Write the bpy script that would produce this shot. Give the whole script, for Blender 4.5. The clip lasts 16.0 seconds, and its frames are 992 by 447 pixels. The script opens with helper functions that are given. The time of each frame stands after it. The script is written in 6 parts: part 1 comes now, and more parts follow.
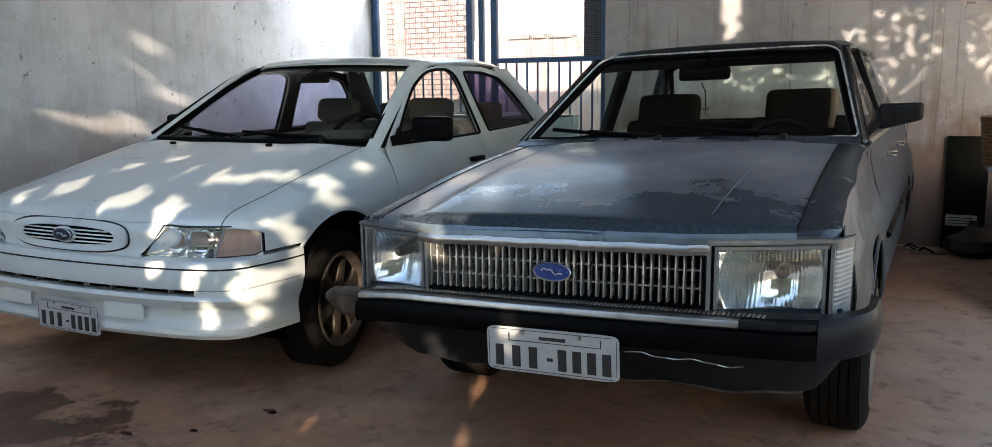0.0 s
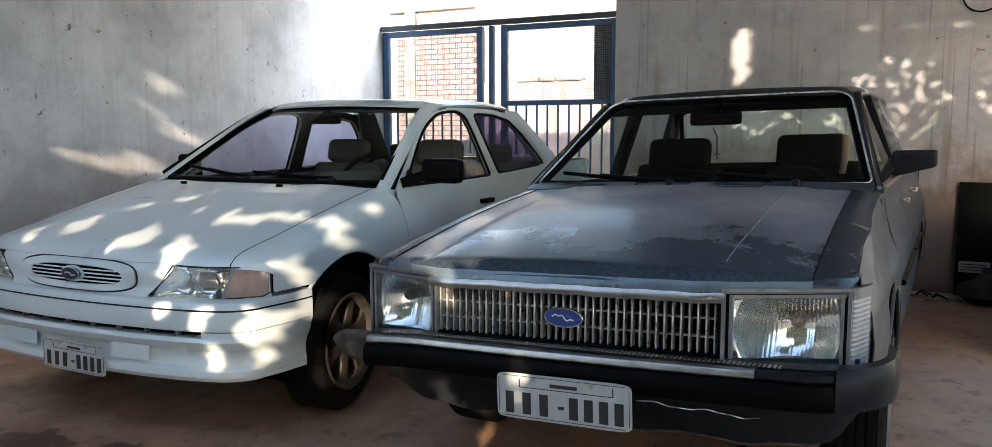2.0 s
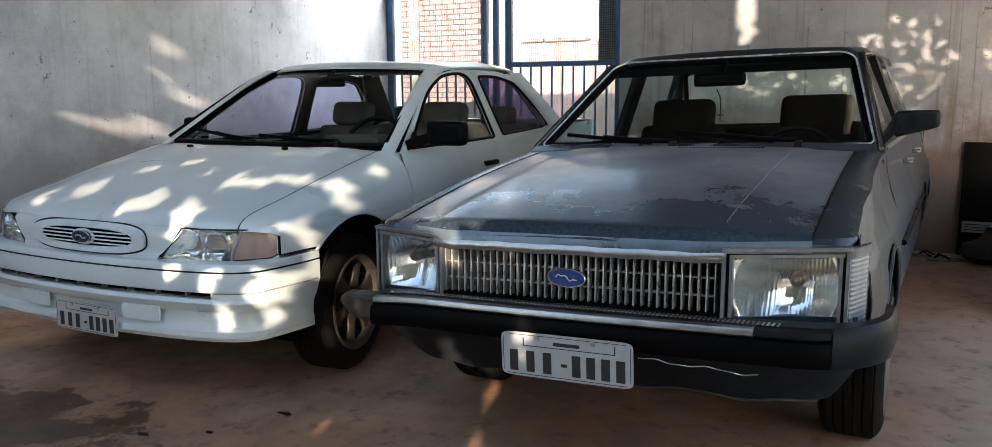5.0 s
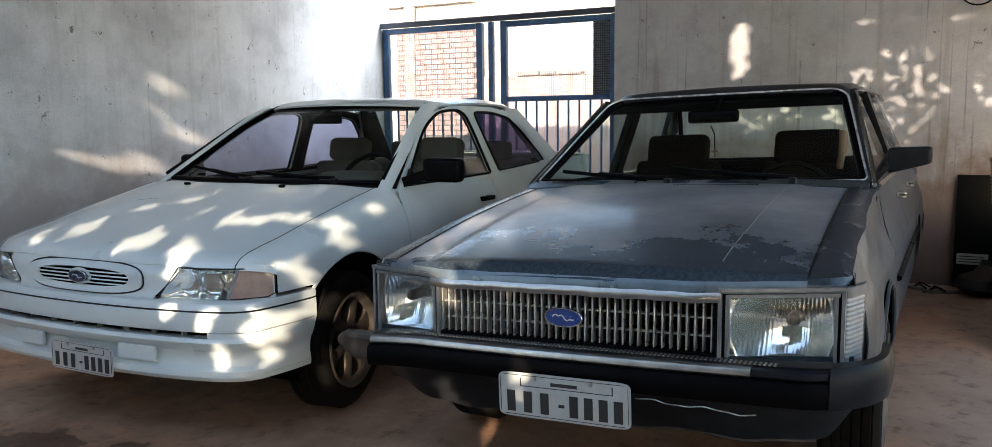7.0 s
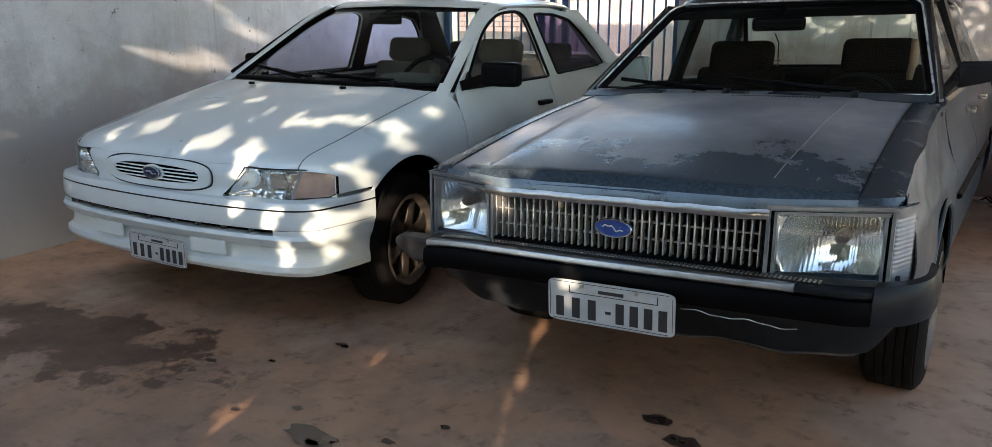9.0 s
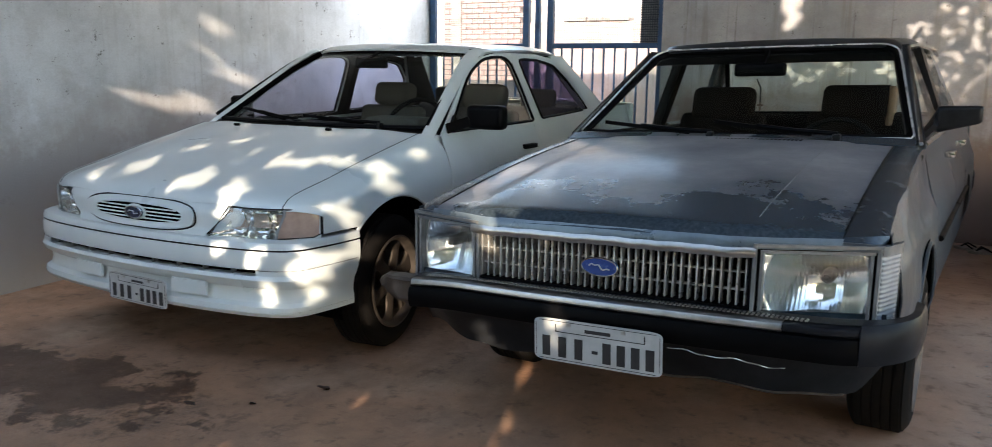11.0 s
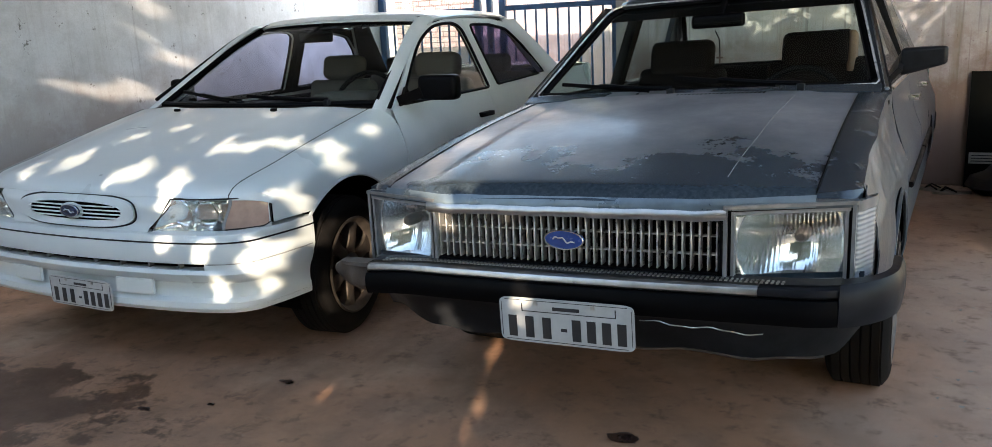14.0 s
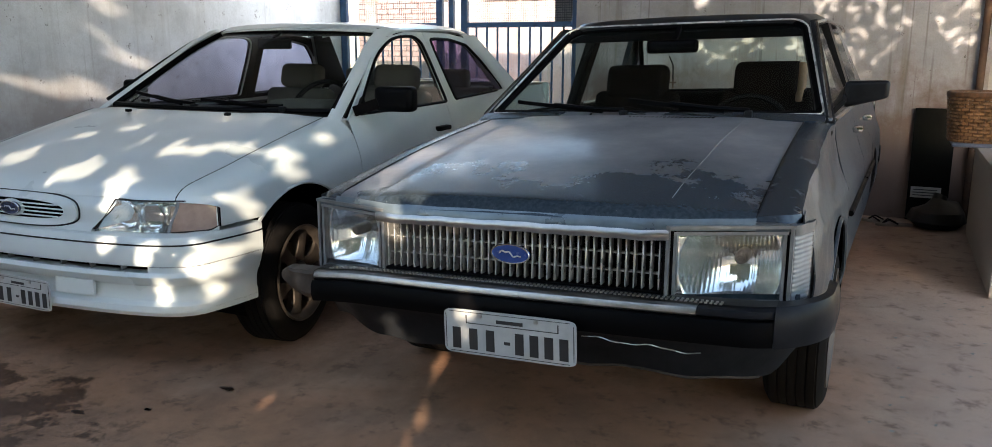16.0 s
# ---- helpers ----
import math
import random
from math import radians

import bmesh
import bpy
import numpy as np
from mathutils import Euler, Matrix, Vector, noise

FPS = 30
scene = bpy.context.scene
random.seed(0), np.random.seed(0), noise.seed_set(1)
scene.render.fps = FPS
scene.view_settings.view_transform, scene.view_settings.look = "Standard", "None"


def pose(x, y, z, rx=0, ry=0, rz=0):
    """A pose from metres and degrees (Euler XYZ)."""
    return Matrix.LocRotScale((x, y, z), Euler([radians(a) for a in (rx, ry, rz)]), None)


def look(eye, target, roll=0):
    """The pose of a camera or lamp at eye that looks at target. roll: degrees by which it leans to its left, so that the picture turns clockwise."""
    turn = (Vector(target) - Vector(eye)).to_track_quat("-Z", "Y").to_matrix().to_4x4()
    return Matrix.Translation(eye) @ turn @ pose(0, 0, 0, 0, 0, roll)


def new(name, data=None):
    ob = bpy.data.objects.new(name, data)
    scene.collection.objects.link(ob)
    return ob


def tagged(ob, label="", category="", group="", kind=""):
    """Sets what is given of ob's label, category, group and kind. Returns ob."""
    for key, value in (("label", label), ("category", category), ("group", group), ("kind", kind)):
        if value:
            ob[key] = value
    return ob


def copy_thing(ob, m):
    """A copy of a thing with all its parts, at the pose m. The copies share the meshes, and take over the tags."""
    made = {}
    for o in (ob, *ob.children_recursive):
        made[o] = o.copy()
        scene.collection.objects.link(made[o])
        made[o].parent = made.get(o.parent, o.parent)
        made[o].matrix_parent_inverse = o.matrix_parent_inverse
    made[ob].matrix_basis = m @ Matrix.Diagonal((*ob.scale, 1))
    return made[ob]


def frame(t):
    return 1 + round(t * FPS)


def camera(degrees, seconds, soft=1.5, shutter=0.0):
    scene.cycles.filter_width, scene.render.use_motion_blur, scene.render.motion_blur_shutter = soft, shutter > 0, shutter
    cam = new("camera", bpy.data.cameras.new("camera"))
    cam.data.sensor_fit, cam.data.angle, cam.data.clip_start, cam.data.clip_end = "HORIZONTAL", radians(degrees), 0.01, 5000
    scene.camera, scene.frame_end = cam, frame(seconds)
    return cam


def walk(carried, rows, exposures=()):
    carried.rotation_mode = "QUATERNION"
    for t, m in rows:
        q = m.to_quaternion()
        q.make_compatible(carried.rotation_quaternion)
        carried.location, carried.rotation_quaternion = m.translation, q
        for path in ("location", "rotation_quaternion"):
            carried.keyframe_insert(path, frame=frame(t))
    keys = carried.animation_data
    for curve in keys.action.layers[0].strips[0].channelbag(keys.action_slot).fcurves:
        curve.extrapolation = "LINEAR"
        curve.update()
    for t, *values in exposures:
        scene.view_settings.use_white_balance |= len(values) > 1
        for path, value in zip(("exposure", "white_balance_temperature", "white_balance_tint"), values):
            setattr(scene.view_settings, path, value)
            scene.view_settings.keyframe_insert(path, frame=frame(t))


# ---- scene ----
EXPOSURE, SKY, SUN = 2.33, 0.15, 2.5
cam = camera(61.1, 16.0, soft=0.6, shutter=0.3)
PATH = [
    (0, (0.936, -2.199, 1.197), (0.04, -0.44, 0.879), -0.6),
    (0.5, (0.947, -2.218, 1.212), (0.052, -0.454, 0.917), -0.6),
    (1, (0.941, -2.233, 1.217), (0.041, -0.468, 0.946), 0.3),
    (1.5, (0.936, -2.212, 1.22), (0.025, -0.447, 0.984), 0.4),
    (2, (0.915, -2.183, 1.206), (-0.002, -0.42, 0.983), -0.1),
    (2.5, (0.923, -2.182, 1.198), (0.001, -0.429, 0.921), -1.3),
    (3, (0.917, -2.192, 1.186), (-0.002, -0.446, 0.859), -0.1),
    (3.5, (0.908, -2.209, 1.198), (-0.009, -0.464, 0.859), 0.1),
    (4, (0.926, -2.206, 1.205), (-0.002, -0.465, 0.878), -0.2),
    (6.5, (0.936, -2.221, 1.229), (0.023, -0.463, 0.953), -0.5),
    (7, (0.936, -2.217, 1.239), (0.017, -0.457, 0.998), -0.6),
    (7.5, (0.941, -2.251, 1.227), (0.087, -0.457, 0.996), -0.3),
    (8, (0.952, -2.282, 1.251), (0.182, -0.465, 0.93), 5.9),
    (8.5, (0.968, -2.267, 1.325), (0.042, -0.541, 0.916), 2.0),
    (8.7, (0.976, -2.26, 1.293), (-0.032, -0.601, 0.807), 0.4),
    (10.8, (0.964, -2.268, 1.272), (-0.074, -0.601, 0.893), 0.4),
    (11, (0.966, -2.261, 1.255), (-0.03, -0.567, 0.887), 0.6),
    (11.5, (0.976, -2.247, 1.263), (0.042, -0.518, 0.891), -0.2),
    (12, (0.972, -2.241, 1.248), (0.07, -0.501, 0.853), -0.2),
    (12.5, (0.954, -2.261, 1.246), (0.057, -0.521, 0.834), 0.1),
    (13, (0.935, -2.204, 1.228), (0.04, -0.464, 0.816), 0.1),
    (13.5, (0.937, -2.169, 1.224), (0.026, -0.439, 0.802), -0.3),
    (14, (0.92, -2.122, 1.256), (-0.002, -0.404, 0.808), -2.7),
    (14.5, (0.906, -2.132, 1.227), (-0.027, -0.432, 0.739), -0.4),
    (15, (0.917, -2.132, 1.21), (0.048, -0.406, 0.695), -0.7),
    (15.5, (0.941, -2.112, 1.222), (0.116, -0.35, 0.76), 0.4),
    (16, (0.952, -2.126, 1.246), (0.118, -0.355, 0.836), 0.1),
]
walk(cam, [(t, look(eye, target, roll)) for t, eye, target, roll in PATH], [(t, EXPOSURE + d, 6660, 11) for t, d in ((0, -0.05), (7, -0.06), (8.5, -0.03), (12, 0.09), (13.5, 0.14), (14.2, 0.30), (15, 0.36), (16, 0.04))])

# ---------------------------------------------------------------- light
SUN_ELEV, SUN_AZ = 15.0, 21.0          # degrees above the horizon; the light travels towards +y, leaning to -x
SUN_DIR = Vector((-math.sin(radians(SUN_AZ)) * math.cos(radians(SUN_ELEV)), math.cos(radians(SUN_AZ)) * math.cos(radians(SUN_ELEV)), -math.sin(radians(SUN_ELEV))))
world = bpy.data.worlds.new("sky")
scene.world = world
world.use_nodes = True
wn = world.node_tree.nodes
sky = wn.new("ShaderNodeTexSky")
sky.sky_type, sky.sun_disc = "NISHITA", False
sky.sun_elevation, sky.sun_rotation = radians(SUN_ELEV), math.atan2(-SUN_DIR.x, -SUN_DIR.y)
wn["Background"].inputs["Strength"].default_value = SKY
world.node_tree.links.new(sky.outputs[0], wn["Background"].inputs["Color"])
sun = new("sun", bpy.data.lights.new("sun", "SUN"))
sun.data.energy, sun.data.angle, sun.data.color = SUN, radians(0.34), (1.0, 0.83, 0.63)
sun.matrix_world = look((0, 0, 8), Vector((0, 0, 8)) + SUN_DIR)
# added fill lamp above the gate for the street's sky, aimed at the left wall
gate_fill = new("gate_fill", bpy.data.lights.new("gate_fill", "AREA"))
gate_fill.data.shape, gate_fill.data.size, gate_fill.data.size_y, gate_fill.data.energy, gate_fill.data.color = "RECTANGLE", 1.2, 0.45, 7.5, (0.90, 0.95, 1.0)
gate_fill.data.spread = radians(112)
gate_fill.matrix_world = look((-3.30, 4.86, 2.60), (-3.80, 3.95, 1.8))


# ---------------------------------------------------------------- materials
def nodes_of(name):
    m = bpy.data.materials.new(name)
    m.use_nodes = True
    return m, m.node_tree.nodes, m.node_tree.links, m.node_tree.nodes["Principled BSDF"]


def tex(nd, lk, scale, detail=6, rough=0.55, stretch=(1, 1, 1), kind="Object"):
    """A noise texture at a real-world scale; gives its value socket."""
    c, mp, n = nd.new("ShaderNodeTexCoord"), nd.new("ShaderNodeMapping"), nd.new("ShaderNodeTexNoise")
    mp.inputs["Scale"].default_value = stretch
    n.inputs["Scale"].default_value, n.inputs["Detail"].default_value, n.inputs["Roughness"].default_value = scale, detail, rough
    lk.new(c.outputs[kind], mp.inputs[0])
    lk.new(mp.outputs[0], n.inputs["Vector"])
    return n.outputs["Fac"]


def ramp(nd, lk, src, stops):
    r = nd.new("ShaderNodeValToRGB")
    els = r.color_ramp.elements
    while len(els) < len(stops):
        els.new(0.5)
    for e, (p, c) in zip(els, stops):
        e.position, e.color = p, (*c, 1) if len(c) == 3 else c
    lk.new(src, r.inputs[0])
    return r.outputs[0]


def mixc(nd, lk, fac, a, b, mode="MIX"):
    m = nd.new("ShaderNodeMix")
    m.data_type, m.blend_type = "RGBA", mode
    for sock, val in ((m.inputs[0], fac), (m.inputs[6], a), (m.inputs[7], b)):
        if hasattr(val, "is_linked"):
            lk.new(val, sock)
        else:
            sock.default_value = val if isinstance(val, float) else (*val, 1)
    return m.outputs[2]


def bump(nd, lk, src, p, strength, dist):
    b = nd.new("ShaderNodeBump")
    b.inputs["Strength"].default_value, b.inputs["Distance"].default_value = strength, dist
    lk.new(src, b.inputs["Height"])
    lk.new(b.outputs[0], p.inputs["Normal"])


def g(v):
    return (v, v, v)


def plain(name, col, rough=0.5, metal=0.0, var=0.18, scale=14, bmp=0.0, coat=0.0, spec=0.5, stretch=(1, 1, 1)):
    """A surface with grain and dirt at two scales."""
    m, nd, lk, p = nodes_of(name)
    a, b = tex(nd, lk, scale, 8, stretch=stretch), tex(nd, lk, scale * 0.13, 3)
    c = ramp(nd, lk, a, [(0.3, tuple(x * (1 - var) for x in col)), (0.72, tuple(min(1, x * (1 + var)) for x in col))])
    d = mixc(nd, lk, ramp(nd, lk, b, [(0.4, g(0)), (0.75, g(0.6))]), c, tuple(x * (1 - 1.3 * var) for x in col))
    lk.new(d, p.inputs["Base Color"])
    lk.new(ramp(nd, lk, a, [(0.25, g(max(0.02, rough - 0.08))), (0.75, g(min(1, rough + 0.1)))]), p.inputs["Roughness"])
    p.inputs["Metallic"].default_value, p.inputs["Coat Weight"].default_value, p.inputs["Specular IOR Level"].default_value = metal, coat, spec
    p.inputs["Coat Roughness"].default_value = 0.06
    if bmp:
        bump(nd, lk, a, p, 0.6, bmp)
    return m


def glass(name, tint, base=0.03, rough=0.02):
    """A thin pane: clear or tinted, with a reflection that grows at grazing angles."""
    m, nd, lk, p = nodes_of(name)
    tr, gl, mx = nd.new("ShaderNodeBsdfTransparent"), nd.new("ShaderNodeBsdfGlossy"), nd.new("ShaderNodeMixShader")
    lw, pw, ma = nd.new("ShaderNodeLayerWeight"), nd.new("ShaderNodeMath"), nd.new("ShaderNodeMath")
    lw.inputs["Blend"].default_value = 0.5
    pw.operation, ma.operation = "POWER", "MULTIPLY_ADD"
    pw.inputs[1].default_value, ma.inputs[1].default_value, ma.inputs[2].default_value = 4.0, 0.60, base
    lk.new(lw.outputs["Facing"], pw.inputs[0])
    lk.new(pw.outputs[0], ma.inputs[0])
    tr.inputs[0].default_value = (*tint, 1)
    gl.inputs["Roughness"].default_value = rough
    lk.new(ma.outputs[0], mx.inputs[0])
    lk.new(tr.outputs[0], mx.inputs[1])
    lk.new(gl.outputs[0], mx.inputs[2])
    lk.new(mx.outputs[0], nd["Material Output"].inputs[0])
    return m


def make_white_paint():
    m, nd, lk, p = nodes_of("white_paint")
    a, b = tex(nd, lk, 2.2, 5), tex(nd, lk, 55, 5)
    c = ramp(nd, lk, a, [(0.3, (0.55, 0.615, 0.625)), (0.7, (0.655, 0.70, 0.70))])
    c = mixc(nd, lk, ramp(nd, lk, b, [(0.66, g(0)), (0.78, g(0.25))]), c, (0.42, 0.40, 0.36))
    lk.new(c, p.inputs["Base Color"])
    lk.new(ramp(nd, lk, a, [(0.3, g(0.26)), (0.7, g(0.40))]), p.inputs["Roughness"])
    p.inputs["Coat Weight"].default_value, p.inputs["Coat Roughness"].default_value = 0.6, 0.08
    return m


def make_grey_paint():
    """Blue-grey paint with a worn, chalky clear coat: dark bare islands with ragged rims."""
    m, nd, lk, p = nodes_of("grey_paint")
    big, mid, fine = tex(nd, lk, 1.5, 3, 0.5), tex(nd, lk, 6.0, 10, 0.68), tex(nd, lk, 70, 5)
    add = nd.new("ShaderNodeMath")
    add.operation = "MULTIPLY_ADD"
    lk.new(mid, add.inputs[0])
    add.inputs[1].default_value = 0.55
    lk.new(big, add.inputs[2])
    wear = ramp(nd, lk, add.outputs[0], [(0.80, g(0)), (0.86, g(0.7)), (0.97, g(1))])
    sound = ramp(nd, lk, fine, [(0.3, (0.030, 0.045, 0.060)), (0.7, (0.060, 0.080, 0.100))])
    chalk = ramp(nd, lk, mid, [(0.35, (0.15, 0.158, 0.172)), (0.7, (0.225, 0.215, 0.222))])
    c = mixc(nd, lk, wear, sound, chalk)
    chips = ramp(nd, lk, tex(nd, lk, 24, 9, 0.75), [(0.665, g(0)), (0.69, g(1))])
    c = mixc(nd, lk, chips, c, (0.36, 0.37, 0.38))
    lk.new(c, p.inputs["Base Color"])
    lk.new(mixc(nd, lk, wear, g(0.22), g(0.38)), p.inputs["Roughness"])
    p.inputs["Metallic"].default_value, p.inputs["Coat Weight"].default_value, p.inputs["Coat Roughness"].default_value = 0.25, 0.25, 0.15
    bump(nd, lk, mid, p, 0.15, 0.004)
    return m


def make_bonnet_paint():
    """The same paint on the bonnet: lacquer gone chalky from the windscreen down, ragged against the sound dark front."""
    m, nd, lk, p = nodes_of("bonnet_paint")
    co, sep = nd.new("ShaderNodeTexCoord"), nd.new("ShaderNodeSeparateXYZ")
    lk.new(co.outputs["Object"], sep.inputs[0])
    low, mid, fine = tex(nd, lk, 1.9, 3, 0.5), tex(nd, lk, 7.0, 12, 0.72), tex(nd, lk, 90, 5)
    a1, a2 = nd.new("ShaderNodeMath"), nd.new("ShaderNodeMath")
    a1.operation = a2.operation = "MULTIPLY_ADD"
    a1.inputs[1].default_value, a2.inputs[1].default_value = -1.1, -0.75
    lk.new(low, a1.inputs[0])
    lk.new(sep.outputs["Y"], a1.inputs[2])
    lk.new(mid, a2.inputs[0])
    lk.new(a1.outputs[0], a2.inputs[2])
    mn, ad = nd.new("ShaderNodeMath"), nd.new("ShaderNodeMath")      # chalky down to the front towards one side, paling it for sunlit patches too
    mn.operation, ad.operation = "MINIMUM", "MULTIPLY_ADD"
    mn.inputs[1].default_value, ad.inputs[1].default_value = -0.30, -0.9
    lk.new(sep.outputs["X"], mn.inputs[0])
    lk.new(mn.outputs[0], ad.inputs[0])
    up = nd.new("ShaderNodeMath")
    up.inputs[1].default_value = 0.765
    lk.new(a2.outputs[0], up.inputs[0])
    lk.new(up.outputs[0], ad.inputs[2])
    wear = ramp(nd, lk, ad.outputs[0], [(0.43, g(0)), (0.45, g(0.35)), (0.54, g(0.75)), (0.80, g(1))])
    sound = ramp(nd, lk, fine, [(0.3, (0.030, 0.044, 0.058)), (0.7, (0.060, 0.082, 0.103))])
    chalk = ramp(nd, lk, tex(nd, lk, 3.0, 8, 0.65), [(0.32, (0.165, 0.165, 0.175)), (0.52, (0.255, 0.245, 0.252)), (0.7, (0.36, 0.335, 0.335))])
    c = mixc(nd, lk, wear, sound, chalk)
    chips = ramp(nd, lk, tex(nd, lk, 30, 10, 0.80), [(0.635, g(0)), (0.66, g(0.9))])
    c = mixc(nd, lk, chips, c, (0.32, 0.34, 0.36))
    lk.new(c, p.inputs["Base Color"])
    lk.new(mixc(nd, lk, wear, g(0.22), g(0.48)), p.inputs["Roughness"])
    p.inputs["Metallic"].default_value, p.inputs["Coat Weight"].default_value, p.inputs["Coat Roughness"].default_value = 0.2, 0.2, 0.12
    bump(nd, lk, mid, p, 0.15, 0.004)
    return m


def make_wing_paint():
    """Dark sound paint with ragged pale islands where the lacquer has gone."""
    m, nd, lk, p = nodes_of("dark_wing_paint")
    isl, fine = tex(nd, lk, 8.0, 11, 0.74), tex(nd, lk, 80, 5)
    c = ramp(nd, lk, fine, [(0.3, (0.022, 0.030, 0.040)), (0.7, (0.045, 0.058, 0.072))])
    c = mixc(nd, lk, ramp(nd, lk, isl, [(0.56, g(0)), (0.59, g(0.8))]), c, (0.17, 0.175, 0.185))
    lk.new(c, p.inputs["Base Color"])
    p.inputs["Roughness"].default_value, p.inputs["Metallic"].default_value = 0.26, 0.2
    bump(nd, lk, isl, p, 0.2, 0.003)
    return m


def make_side_paint():
    m, nd, lk, p = nodes_of("silver_side_paint")
    a, f = tex(nd, lk, 4.0, 9, 0.7), tex(nd, lk, 26, 8, 0.75)
    c = ramp(nd, lk, a, [(0.32, (0.036, 0.048, 0.062)), (0.6, (0.085, 0.106, 0.130))])
    c = mixc(nd, lk, ramp(nd, lk, f, [(0.64, g(0)), (0.69, g(0.7))]), c, (0.40, 0.42, 0.43))
    lk.new(c, p.inputs["Base Color"])
    p.inputs["Roughness"].default_value, p.inputs["Metallic"].default_value = 0.32, 0.55
    bump(nd, lk, a, p, 0.5, 0.012)
    return m


def make_plaster(name, base, low, stain=1.0):
    """Old limewashed plaster: blotches, dark vertical runs, grime and bare patches towards the foot."""
    m, nd, lk, p = nodes_of(name)
    blot, fine = tex(nd, lk, 1.1, 7, 0.62), tex(nd, lk, 85, 9, 0.7)
    runs = tex(nd, lk, 9.0, 6, 0.6, (1, 1, 0.045))
    c = ramp(nd, lk, blot, [(0.30, tuple(x * 0.60 for x in base)), (0.52, base), (0.75, tuple(min(1, x * 1.10) for x in base))])
    c = mixc(nd, lk, ramp(nd, lk, runs, [(0.56, g(0)), (0.72, g(0.40 * stain))]), c, (0.20, 0.185, 0.165))
    c = mixc(nd, lk, ramp(nd, lk, fine, [(0.38, g(0.28)), (0.58, g(0))]), c, tuple(x * 0.60 for x in base))
    c = mixc(nd, lk, ramp(nd, lk, tex(nd, lk, 3.4, 12, 0.74), [(0.48, g(0)), (0.66, g(0.42))]), c, tuple(x * 0.50 for x in base))
    thin = tex(nd, lk, 30, 4, 0.5, (1, 1, 0.02))
    c = mixc(nd, lk, ramp(nd, lk, thin, [(0.60, g(0)), (0.68, g(0.26 * stain))]), c, (0.10, 0.092, 0.085))
    specks = ramp(nd, lk, tex(nd, lk, 9.0, 10, 0.78), [(0.605, g(0)), (0.625, g(0.85))])
    c = mixc(nd, lk, specks, c, (0.11, 0.105, 0.10))
    co, sep = nd.new("ShaderNodeTexCoord"), nd.new("ShaderNodeSeparateXYZ")
    lk.new(co.outputs["Object"], sep.inputs[0])
    ma = nd.new("ShaderNodeMath")
    ma.operation = "MULTIPLY_ADD"
    lk.new(tex(nd, lk, 2.6, 9, 0.7), ma.inputs[0])
    ma.inputs[1].default_value = -1.5
    lk.new(sep.outputs["Z"], ma.inputs[2])
    grime = ramp(nd, lk, ma.outputs[0], [(0.0, g(0.9)), (0.42, g(0))])
    c = mixc(nd, lk, grime, c, low)
    lk.new(c, p.inputs["Base Color"])
    p.inputs["Roughness"].default_value, p.inputs["Specular IOR Level"].default_value = 0.85, 0.25
    bump(nd, lk, fine, p, 0.5, 0.004)
    return m


